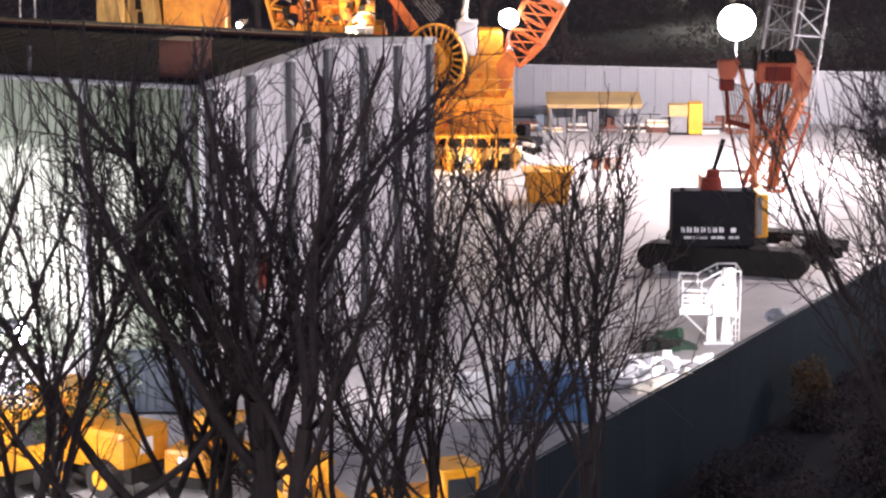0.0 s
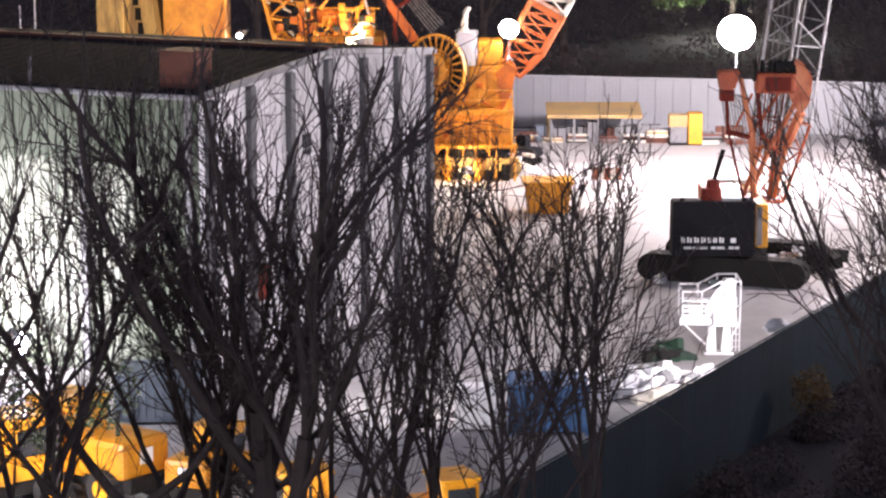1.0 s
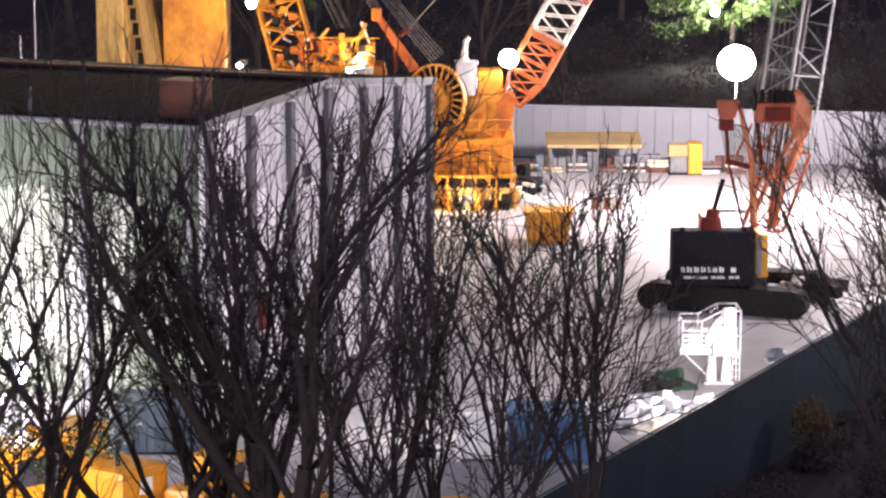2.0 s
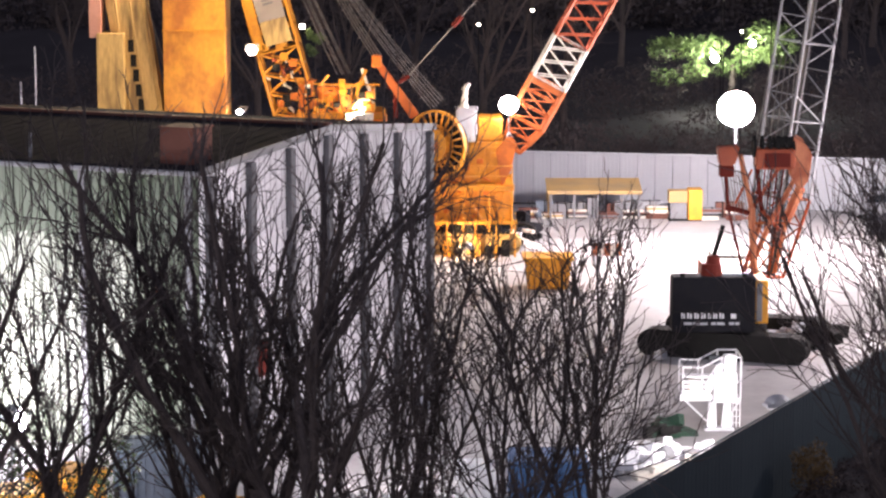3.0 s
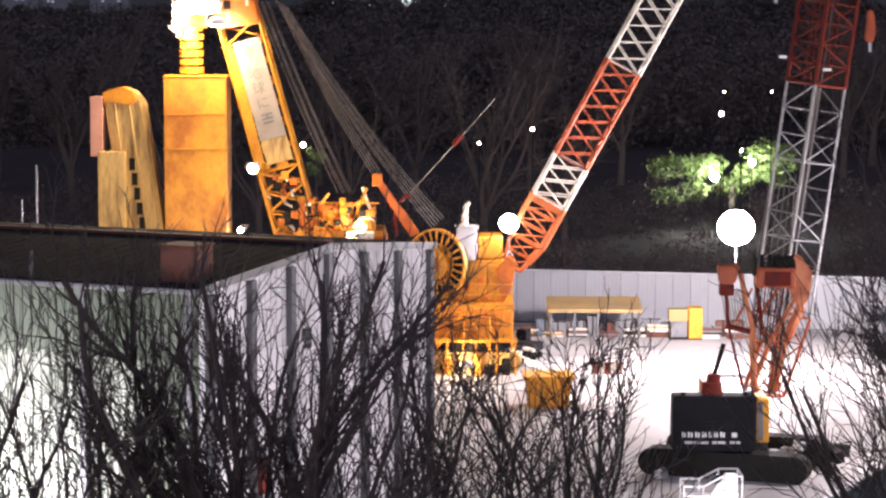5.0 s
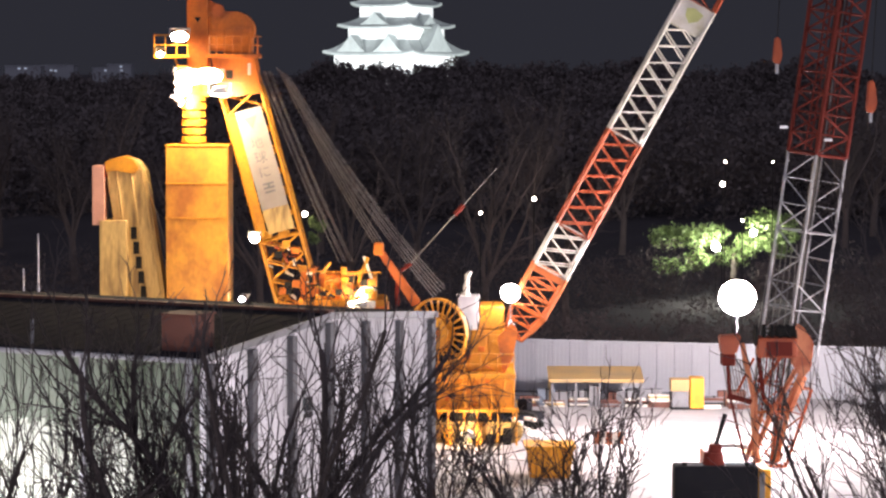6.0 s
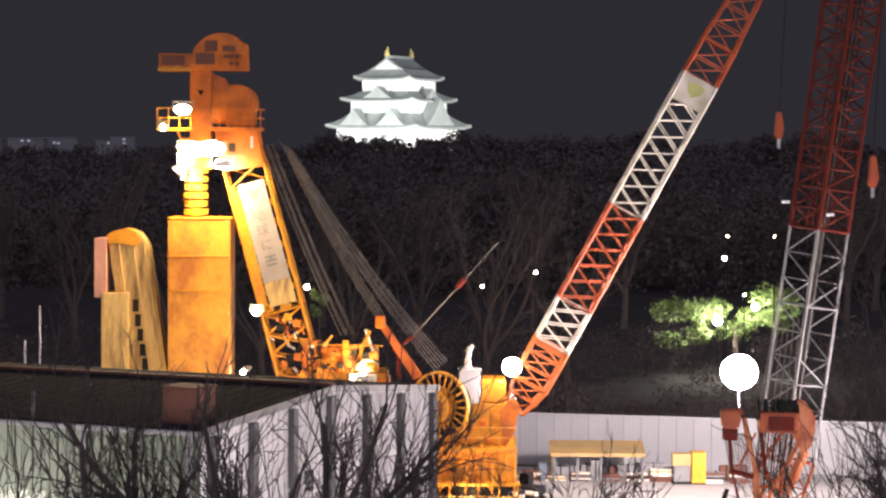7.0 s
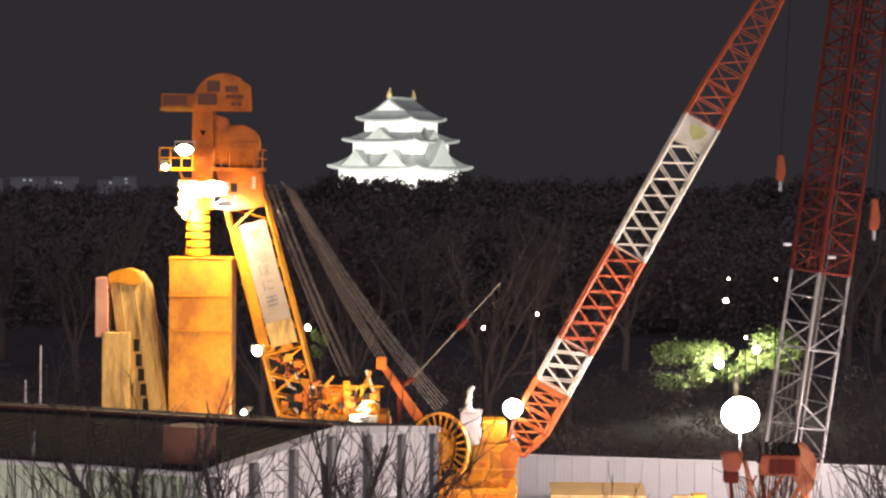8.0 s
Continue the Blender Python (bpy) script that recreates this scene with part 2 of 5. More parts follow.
def lattice(parent, p, q, side, w0, w1, d0, d1, mat, bays, chord=0.075, brace=0.04, cross=False, plate=0.0, sides_only=False):
    """One boom section: four chords with zigzag bracing on its faces. side: the way across the boom."""
    p, q = Vector(p), Vector(q)
    ax = (q - p).normalized()
    s = (Vector(side) - ax * Vector(side).dot(ax)).normalized()
    d = ax.cross(s)

    def corner(u, i):
        w, dep = w0 + (w1 - w0) * u, d0 + (d1 - d0) * u
        sx, sd = ((-1, -1), (1, -1), (1, 1), (-1, 1))[i]
        return p.lerp(q, u) + s * (sx * w / 2) + d * (sd * dep / 2)
    sec = part("boom_section", rod_bm(corner(0, 0), corner(0, 1), chord * 0.8, n=6), mat, parent)
    for i in range(4):
        rod("chord", corner(0, i), corner(1, i), chord, mat, sec, n=8)
        j = (i + 1) % 4
        if i:
            rod("end_tube", corner(0, i), corner(0, j), chord * 0.8, mat, sec, n=6)
        rod("end_tube", corner(1, i), corner(1, j), chord * 0.8, mat, sec, n=6)
        for b in range(bays):
            if sides_only and i % 2 == 0 and b % 3:
                continue
            u0, u1 = b / bays, (b + 1) / bays
            a, c = (i, j) if b % 2 == 0 else (j, i)
            rod("brace", corner(u0, a), corner(u1, c), brace, mat, sec, n=6)
            if cross and i % 2 == 0:
                rod("brace", corner(u0, c), corner(u1, a), brace, mat, sec, n=6)
            elif b:
                rod("brace", corner(u0, i), corner(u0, j), brace * 0.85, mat, sec, n=6)
    if plate:
        for dd in (-1, 1):
            bm = bmesh.new()
            o = d * (dd * (d0 / 2 + 0.02))
            pts = [q - ax * plate - s * w1 / 2, q - ax * plate + s * w1 / 2, q + s * w1 / 2, q - s * w1 / 2]
            lo = [bm.verts.new(x + o - d * 0.02) for x in pts]
            hi = [bm.verts.new(x + o + d * 0.02) for x in pts]
            bm.faces.new(lo)
            bm.faces.new(hi)
            for k in range(4):
                bm.faces.new((lo[k], lo[(k + 1) % 4], hi[(k + 1) % 4], hi[k]))
            bmesh.ops.recalc_face_normals(bm, faces=bm.faces)
            part("gusset_plate", bm, mat, sec)
    return sec


def crawler(parent, c0, c1, width, height, mat=None):
    """A crawler track between two ground points: belt, side frame, rollers, shoes."""
    a, b = Vector((*c0, 0)), Vector((*c1, 0))
    ax = (b - a).normalized()
    length, r = (b - a).length, height / 2
    m = Matrix.Translation(a) @ Matrix(((ax.x, -ax.y, 0, 0), (ax.y, ax.x, 0, 0), (0, 0, 1, 0), (0, 0, 0, 1)))
    out = [(r + r * math.cos(t), r + r * math.sin(t)) for t in [math.pi * (0.5 + i / 8) for i in range(9)]]
    out += [(length - r + r * math.cos(t), r + r * math.sin(t)) for t in [math.pi * (-0.5 + i / 8) for i in range(9)]]
    bm = prism(out, "y", -width / 2, width / 2)
    bm.transform(m)
    belt = part("crawler_track", bm, mat or M_TRACK, parent, "muddy steel crawler track")
    n = int(length / 0.28)
    for i in range(n):
        x = r + (length - 2 * r) * (i + 0.5) / n
        for z in (0.012, height - 0.012):
            shoe = box((x - 0.1, -width / 2 - 0.03, z - 0.03), (x + 0.1, width / 2 + 0.03, z + 0.03), 0)
            shoe.transform(m)
            part("track_shoe", shoe, M_TRACK, belt)
    for i in range(6):
        x = r + (length - 2 * r) * (i + 0.5) / 6
        bm = rod_bm(m @ Vector((x, -width / 2 - 0.06, r * 0.55)), m @ Vector((x, width / 2 + 0.06, r * 0.55)), r * 0.34, n=14)
        part("roller", bm, M_TRACK, belt)
    return belt
# ---- ground ----
def rise(x, y):
    """Height of the land: flat to the road, then a wooded rise."""
    u = min(max((y - 170) / 130, 0), 1)
    return 11.0 * u * u * (3 - 2 * u)


def grid_ground():
    bm = bmesh.new()
    ys = [-60, 0, 30, 60, 100, 140, 160, 170, 185, 200, 215, 230, 245, 260, 275, 290, 310, 400, 600, 1000, 2000, 4600]
    xs = [-3000, -800, -300, -150, -80, -40, 0, 40, 80, 150, 300, 800, 3000]
    vs = [[bm.verts.new((x, y, rise(x, y))) for x in xs] for y in ys]
    for j in range(len(ys) - 1):
        for i in range(len(xs) - 1):
            bm.faces.new((vs[j][i], vs[j][i + 1], vs[j + 1][i + 1], vs[j + 1][i]))
    return part("ground", bm, M_EARTH, smooth=True)


tagged(grid_ground(), "dark asphalt and soil rising to wooded hill", "ground", kind="structure")
tagged(part("pavement", prism([(-60, 92), (-60, 46), (-3.55, 46.4), (26.05, 105.8), (44.7, 138.0), (45, 139), (-60, 149)], "z", -0.3, 0.02), M_YARD),
       "pale dusty concrete yard with stains and tyre marks", "yard", kind="structure")

# ---- near hoarding ----
F0, FD = Vector((-3.27, 46.0, 0)), Vector((0.446, 0.895, 0))
FN = Vector((0.895, -0.446, 0))
hoarding = thing("site_fence", F0, "dark teal steel hoarding round the work yard", "fence", kind="structure")
pan = bmesh.new()
for k in range(3):
    add_box(pan, (0.005 + 0.3 * k, -0.012, -0.05), (0.235 + 0.3 * k, 0.0, 2.96), 0.005)
    add_box(pan, (0.235 + 0.3 * k, -0.008, -0.05), (0.305 + 0.3 * k, 0.012, 2.96), 0)
PANEL = mesh_of(pan, M_TEAL)
turn = Matrix(((FD.x, FN.x, 0, 0), (FD.y, FN.y, 0, 0), (0, 0, 1, 0), (0, 0, 0, 1)))
for i in range(73):
    at = F0 + FD * (0.906 * i)
    attach(new("fence_panel", PANEL), hoarding, Matrix.Translation(at) @ turn @ Matrix.Scale(-1, 4, (0, 1, 0)))
    if i % 2 == 0:
        rod("fence_post", at - FN * 0.06, at - FN * 0.06 + Vector((0, 0, 3.0)), 0.03, M_STEEL, hoarding)
for z in (0.5, 1.6, 2.98):
    rod("fence_rail", F0 - FN * 0.05 + Vector((0, 0, z)), F0 + FD * 66.3 - FN * 0.05 + Vector((0, 0, z)), 0.03, M_TEAL if z > 2 else M_STEEL, hoarding)

# ---- far hoarding ----
far = thing("site_fence", (5, 143, 0), "white steel hoarding panels along the road", "fence", kind="structure")
pan = bmesh.new()
add_box(pan, (0.01, -0.02, 0.05), (0.99, 0.02, 3.0), 0.01)
for k in range(4):
    add_box(pan, (0.1 + 0.24 * k, -0.05, 0.1), (0.2 + 0.24 * k, -0.015, 2.95), 0.01)
FARP = mesh_of(pan, M_HOARD)
A, B = Vector((-34, 151.2, 0)), Vector((46, 134.8, 0))
fd = (B - A).normalized()
n = int((B - A).length)
for i in range(n):
    at = A + fd * i
    attach(new("fence_panel", FARP), far, Matrix.Translation(at) @ Matrix.Rotation(math.atan2(fd.y, fd.x), 4, "Z"))
rod("fence_rail", A + Vector((0, -0.03, 3.02)), B + Vector((0, -0.03, 3.02)), 0.04, M_STEEL, far)

# ---- large shed ----
# plan: near corner SA, far gable corner SB, long wall runs off along SL
SA, SB = Vector((-7.53, 78.57, 0)), Vector((-0.4, 93.35, 0))
GD = (SB - SA).normalized()
SL = Vector((-GD.y, GD.x, 0))
GW, SLEN, EAVE, RIDGE = (SB - SA).length, 34.0, 9.25, 9.85
shed = thing("shed", SA, "large white corrugated steel shed with dark low-pitched roof", "shed")


def shed_m(u, v, z):
    return SA + GD * u + SL * v + Vector((0, 0, z))


SM = Matrix(((GD.x, SL.x, 0, SA.x), (GD.y, SL.y, 0, SA.y), (0, 0, 1, 0), (0, 0, 0, 1)))


def shed_part(name, bm, mat, parent=shed, label=""):
    bm.transform(SM)
    return part(name, bm, mat, parent, label)


bm = prism([(0, 0), (GW, 0), (GW, EAVE), (GW / 2, RIDGE), (0, EAVE)], "y", 0.0, 0.2)
gable = shed_part("gable_wall", bm, M_WALL, shed, "white corrugated gable wall with grey columns")
# raised sheets between the columns
for k in range(44):
    u = 0.2 + k * (GW - 0.4) / 43
    top = EAVE + (RIDGE - EAVE) * (1 - abs(u - GW / 2) / (GW / 2)) - 0.12
    shed_part("cladding_rib", box((u - 0.09, -0.025, 0.1), (u + 0.09, 0.0, top), 0.008), M_WALL, gable)
for k in range(7):
    u = 0.12 + k * 2.64
    top = EAVE + (RIDGE - EAVE) * (1 - abs(u - GW / 2) / (GW / 2)) - 0.15
    shed_part("column", box((max(u - 0.17, 0.0), -0.24, 0), (u + 0.17, -0.028, top), 0.02), M_COLUMN, gable)
for z in (2.4, 4.6, 6.8):
    shed_part("girt", box((0.4, -0.08, z - 0.05), (GW - 0.3, -0.027, z + 0.05), 0.01), M_WALL, gable)
shed_part("wall_cabinet", box((2.9, -0.35, 2.2), (3.65, -0.03, 3.35), 0.04), M_RED_DARK, gable, "dark red steel cabinet")
shed_part("window", box((6.3, -0.08, 6.6), (6.9, -0.046, 7.3), 0.01), M_GLASS, gable)
shed_part("window", box((12.4, -0.08, 7.1), (13.1, -0.046, 7.6), 0.01), M_WHITE, gable)
long_wall = shed_part("long_wall", prism([(0.0, 0.2), (0.2, 0.2), (0.2, SLEN), (0.0, SLEN)], "z", 0, EAVE - 0.05), M_WALL_LONG, shed, "greenish white long wall in a darkened tone")
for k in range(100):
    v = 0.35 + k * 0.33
    shed_part("cladding_rib", box((-0.045, v - 0.08, 0.1), (0.0, v + 0.08, 7.1), 0.015), M_WALL_LONG, long_wall)
# Band added along the top: weaker light up the wall, painted dark.
upper = shed_part("dim_band", box((-0.03, 0.2, 7.0), (-0.002, SLEN, EAVE - 0.1), 0.005), M_WALL_DIM, shed, "green upper cladding sheets with dimness in their tone")
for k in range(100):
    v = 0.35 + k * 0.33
    shed_part("cladding_rib", box((-0.075, v - 0.08, 6.95 - 0.25 * (k * 7 % 5) / 5), (-0.032, v + 0.08, EAVE - 0.12), 0.015), M_WALL_DIM, upper)
for k in range(9):
    v = 0.5 + k * 4.0
    shed_part("column", box((-0.18, v - 0.12, 0), (-0.05, v + 0.12, EAVE - 0.15), 0.02), M_POST, long_wall)
shed_part("back_wall", box((GW - 0.2, 0.2, 0), (GW, SLEN, EAVE - 0.05), 0), M_WALL, shed)
shed_part("end_wall", prism([(0, 0), (GW, 0), (GW, EAVE), (GW / 2, RIDGE), (0, EAVE)], "y", SLEN, SLEN + 0.2), M_WALL, shed)
roof = shed_part("roof", prism([(-0.35, EAVE - 0.03), (GW / 2, RIDGE + 0.02), (GW + 0.06, EAVE - 0.03), (GW + 0.06, EAVE + 0.12), (GW / 2, RIDGE + 0.17), (-0.35, EAVE + 0.12)], "y", -0.1, SLEN + 0.4), M_ROOF, shed, "dark low-pitched sheet roof")
for k in range(56):
    v = 0.0 + k * 0.62
    bm = prism([(-0.33, EAVE + 0.125), (GW / 2, RIDGE + 0.175), (GW / 2, RIDGE + 0.185), (-0.33, EAVE + 0.135)], "y", v - 0.03, v + 0.03)
    shed_part("roof_seam", bm, M_ROOF, roof)
# Brown box added where the roof mirrors the amber casing.
unit = shed_part("reflection_box", box((0.3, 0.55, EAVE + 0.1), (1.5, 1.8, EAVE + 1.3), 0.05), M_BROWN_SHEET, shed, "brown box standing in for a reflection on the roof")
shed_part("box_lid", box((0.24, 0.49, EAVE + 1.3), (1.56, 1.86, EAVE + 1.36), 0.02), M_BROWN_SHEET, unit)
shed_part("vent_pipe", rod_bm((0.15, 6.65, EAVE + 0.1), (0.15, 6.65, EAVE + 0.95), 0.06, 0.05, 10), M_STEEL, shed, "short grey vent pipe")
# Brown cap: orange light caught along the ridge is in its colour.
shed_part("ridge_cap", box((GW / 2 - 0.2, -0.1, RIDGE + 0.17), (GW / 2 + 0.2, SLEN + 0.4, RIDGE + 0.28), 0.03), M_BROWN_SHEET, roof)
shed_part("verge_trim", prism([(-0.36, EAVE - 0.1), (GW / 2, RIDGE - 0.04), (GW + 0.07, EAVE - 0.1), (GW + 0.07, EAVE + 0.14), (GW / 2, RIDGE + 0.2), (-0.36, EAVE + 0.14)], "y", -0.16, -0.1), M_POST, roof, "grey steel verge trim")
shed_part("gutter", box((-0.5, -0.1, EAVE - 0.1), (-0.34, SLEN + 0.4, EAVE + 0.06), 0.03), M_POST, roof)

# ---- balloon lamps ----
def balloon_lamp(at, z, r, foot, mat=None):
    x, y = at
    lamp = thing("balloon_lamp", (x, y, foot), "glowing white balloon work lamp on a thin mast", "work lamp", "balloon lamps")
    part("balloon", ball((x, y, z), r, 28, 18, 0.95), mat or G_BALLOON, lamp, "glowing white balloon", True)
    part("mast", rod_bm((x, y, foot), (x, y, z - r), 0.03, n=10), M_POST, lamp)
    part("collar", rod_bm((x, y, z - r - 0.15), (x, y, z - r * 0.93), 0.07, n=14), M_BLACK, lamp)
    for a in (0, 2.1, 4.2):
        k = 0.7 if foot < 1 else 0.2
        rod("leg", (x, y, foot + k * 1.3), (x + math.cos(a) * k, y + math.sin(a) * k, foot), 0.03, M_STEEL, lamp)
    return lamp


# ---- reel crane: tracked, orange, with a red and white lattice boom ----
crane_a = thing("crawler_crane", (1.5, 124, 0), "orange crawler crane with hose reel and red-white lattice boom", "crane", "cranes")
# Front belt in ochre: warm lamplight on the track put into its colour.
crawler(crane_a, (-1.6, 123.7), (3.9, 123.4), 0.9, 1.1, M_OCHRE)
crawler(crane_a, (-1.4, 127.0), (4.8, 126.6), 0.9, 1.1)
part("turntable", rod_bm((1.4, 124.5, 0.9), (1.4, 124.5, 1.6), 1.4, n=28), M_TRACK, crane_a)
body = part("machine_house", box((-0.6, 123.2, 1.6), (3.3, 127.6, 3.3), 0.08), M_AMBER, crane_a, "amber machine house")
part("upper_house", box((-0.5, 123.6, 3.5), (3.1, 127.4, 5.6), 0.08), M_AMBER, crane_a)
part("engine_cover", box((1.7, 123.6, 5.6), (2.95, 126.2, 6.75), 0.1), M_AMBER, crane_a)
part("deck", box((-1.6, 122.4, 3.28), (3.5, 127.8, 3.5), 0.03), M_AMBER, crane_a)
part("bracket", prism([(2.9, 3.4), (3.35, 4.2), (3.62, 5.5), (3.15, 5.87), (2.6, 5.2)], "y", 123.0, 123.3, 0.03), M_ORANGE, crane_a)
part("bracket", prism([(2.9, 3.4), (3.35, 4.2), (3.62, 5.5), (3.15, 5.87), (2.6, 5.2)], "y", 124.7, 125.0, 0.03), M_ORANGE, crane_a)
for x in (-0.2, 0.75, 1.7, 2.6):
    part("house_door", box((x, 123.14, 1.75), (x + 0.82, 123.22, 3.15), 0.03), M_AMBER, body)
for x in (0.1, 1.2, 2.2):
    part("house_door", box((x, 123.53, 3.7), (x + 0.9, 123.62, 5.35), 0.03), M_AMBER, body)
for x in (-1.5, -0.3, 1.0, 2.3, 3.4):
    rod("support", (x, 122.9, 1.2), (x, 122.9, 3.3), 0.06, M_AMBER, crane_a)
rod("support", (-0.3, 122.9, 1.3), (1.0, 122.9, 3.2), 0.05, M_AMBER, crane_a)
rod("support", (1.0, 122.9, 3.2), (2.3, 122.9, 1.3), 0.05, M_AMBER, crane_a)
part("step_platform", box((-1.4, 122.2, 1.66), (3.65, 123.1, 1.78), 0.02), M_AMBER, crane_a)
for x in (-1.3, 0.2, 1.6, 2.65, 3.55):
    rod("platform_post", (x, 122.3, 0.02), (x, 122.3, 1.7), 0.05, M_AMBER, crane_a)
for x, w, h, mt in ((-0.9, 0.5, 0.7, M_PALE), (0.0, 0.4, 0.9, M_YELLOW), (0.7, 0.45, 0.6, M_PALE), (1.5, 0.35, 1.0, M_AMBER), (2.1, 0.3, 0.5, M_TRACK), (2.9, 0.4, 0.8, M_TRACK)):
    part("ground_pack", box((x, 122.4, 0.02), (x + w, 122.9, h), 0.04), mt, crane_a)
for i in range(22):
    x, z = -0.5 + 3.6 * ((i * 37) % 22) / 22, 1.9 + 3.3 * ((i * 13) % 22) / 22
    if i % 2:
        rod("hydraulic_pipe", (x, 123.1 if z < 3.3 else 123.5, z), (x + 0.5 * math.sin(i), 123.1 if z < 3.3 else 123.5, z + 0.6 * math.cos(i * 2)), 0.04, M_ORANGE if i % 4 == 1 else M_AMBER, crane_a)
    else:
        part("fitting", box((x - 0.12, 123.05 if z < 3.3 else 123.45, z - 0.1), (x + 0.2, 123.2 if z < 3.3 else 123.6, z + 0.15), 0.03), M_AMBER if i % 4 else M_ORANGE, crane_a)
rail(crane_a, (-1.5, 122.45), (3.4, 123.2), 3.5, 1.0, M_AMBER, 0.8)
tank = part("white_tank", box((0.66, 123.3, 5.6), (1.68, 124.5, 7.15), 0.06), M_WHITE, crane_a, "white cabinet")
part("lid", box((0.6, 123.25, 7.15), (1.74, 124.55, 7.27), 0.03), M_WHITE, tank)
st = rod_bm((1.05, 123.8, 7.27), (1.1, 123.8, 8.25), 0.17, 0.14, 14)
add_rod(st, (1.1, 123.8, 8.2), (1.3, 123.8, 8.45), 0.13, 0.1, 12)
add_rod(st, (1.05, 123.8, 7.27), (1.05, 123.8, 7.4), 0.24, n=14)
part("exhaust", st, M_PALE, crane_a, "pale exhaust stack")
# reel, turned partly away
RC = Vector((-0.32, 122.9, 5.5))
RM = Matrix.Translation(RC) @ Matrix.Rotation(radians(-34), 4, "Z")


def ring(outer, inner, y0, y1, seg=44):
    bm = bmesh.new()
    vs = [[bm.verts.new(RM @ Vector((math.cos(6.2832 * i / seg) * r, y, math.sin(6.2832 * i / seg) * r))) for i in range(seg)] for r in (outer, inner) for y in (y0, y1)]
    for i in range(seg):
        j = (i + 1) % seg
        for p, q in ((0, 1), (1, 3), (3, 2), (2, 0)):
            bm.faces.new((vs[p][i], vs[p][j], vs[q][j], vs[q][i]))
    bmesh.ops.recalc_face_normals(bm, faces=bm.faces)
    return bm


reel = part("hose_reel", ring(1.72, 1.62, -0.12, 0.12), M_AMBER, crane_a, "amber spoked hose reel")
part("inner_ring", ring(0.98, 0.9, -0.05, 0.05), M_AMBER, reel)
for i in range(24):
    a = 6.2832 * i / 24
    d = Vector((math.cos(a), 0, math.sin(a)))
    rod("spoke", RM @ (d * 0.5), RM @ (d * 1.68), 0.055, M_AMBER, reel)
part("hose_coil", rod_bm(RM @ Vector((0, 0.16, 0)), RM @ Vector((0, 0.7, 0)), 1.45, n=36), M_TRACK, reel, "dark coiled hose")
part("hub", rod_bm(RM @ Vector((0, -0.3, 0)), RM @ Vector((0, 0.2, 0)), 0.78, n=28), M_AMBER, reel)
part("hub_cap", rod_bm(RM @ Vector((0, -0.36, 0)), RM @ Vector((0, -0.3, 0)), 0.3, n=20), M_ORANGE, reel)
part("reel_stand", prism([(-1.2, 3.5), (1.2, 3.5), (0.3, 5.5), (-0.3, 5.5)], "y", 123.65, 123.75), M_AMBER, crane_a)
# boom
BA, BD = Vector((3.42, 124.0, 5.2)), Vector((0.4797, 0.0, 0.8774))
SIDE = (0.8774, 0, -0.4797)
# Lowest sections in burnt orange: warm light on red steel, put into colour.
for s0, s1, mt, bays, w0, w1, pl in ((0.0, 1.5, M_BURNT, 2, 0.9, 1.75, 0), (1.5, 3.75, M_BURNT, 3, 1.75, 1.78, 0.35), (3.75, 6.0, M_BOOM_WHITE, 3, 1.75, 1.75, 0), (6.0, 11.3, M_RED, 6, 1.75, 1.75, 0),
                                  (11.3, 18.7, M_BOOM_WHITE, 8, 1.75, 1.75, 1.4), (18.7, 20.6, M_RED, 2, 1.75, 1.7, 0), (20.6, 29.5, M_RED, 9, 1.7, 0.6, 0)):
    lattice(crane_a, BA + BD * s0, BA + BD * s1, SIDE, w0, w1, 0.5 if s0 == 0 else 1.6, 0.6 if s1 > 25 else 1.6, mt, bays, 0.078, 0.038, cross=(mt is M_BOOM_WHITE or bays > 5) and s1 < 19, plate=pl)
for dd in (-0.83, 0.83):
    o = Vector(SIDE)
    pts = [BA + BD * s + o * w for s, w in ((0.6, 0.45), (0.6, 0.7), (1.6, 0.98), (3.7, 0.98), (3.7, 0.78), (1.6, 0.74))]
    part("side_plate", prism([(q.x, q.z) for q in pts], "y", 124 + dd - 0.02, 124 + dd + 0.02), M_BURNT, crane_a)
o = Vector(SIDE)
c = BA + BD * 18.02
part("boom_emblem", prism([((c + o * a + BD * b).x, (c + o * a + BD * b).z) for a, b in ((-0.45, 0.25), (-0.1, 0.42), (0.45, 0.3), (0.35, -0.1), (0.0, -0.38), (-0.35, -0.1))], "y", 123.135, 123.15), M_EMBLEM, crane_a, "faded yellow-green emblem")
tip = BA + BD * 29.5
part("boom_head", box((-0.35, -0.3, -0.3), (0.35, 0.3, 0.7), 0.08, Matrix.Translation(tip)), M_RED, crane_a)
balloon_lamp((3.235, 123.15), 7.45, 0.47, 5.86, G_SMALL)

# ---- boring rig: orange mast machine behind the shed ----
rig = thing("boring_rig", (-9, 128, 0), "tall orange boring rig with lit mast head and banner", "drilling rig", "cranes")
crawler(rig, (-9.5, 126.6), (-2.5, 126.4), 0.9, 1.1)
crawler(rig, (-9.5, 130.4), (-2.5, 130.2), 0.9, 1.1)
part("machine_house", box((-7.6, 126.6, 1.2), (-2.9, 130.4, 6.4), 0.1), M_ORANGE, rig)
part("winch_deck", box((-7.4, 126.8, 6.4), (-3.0, 130.2, 6.75), 0.05), M_AMBER, rig)
rng = random.Random(4)
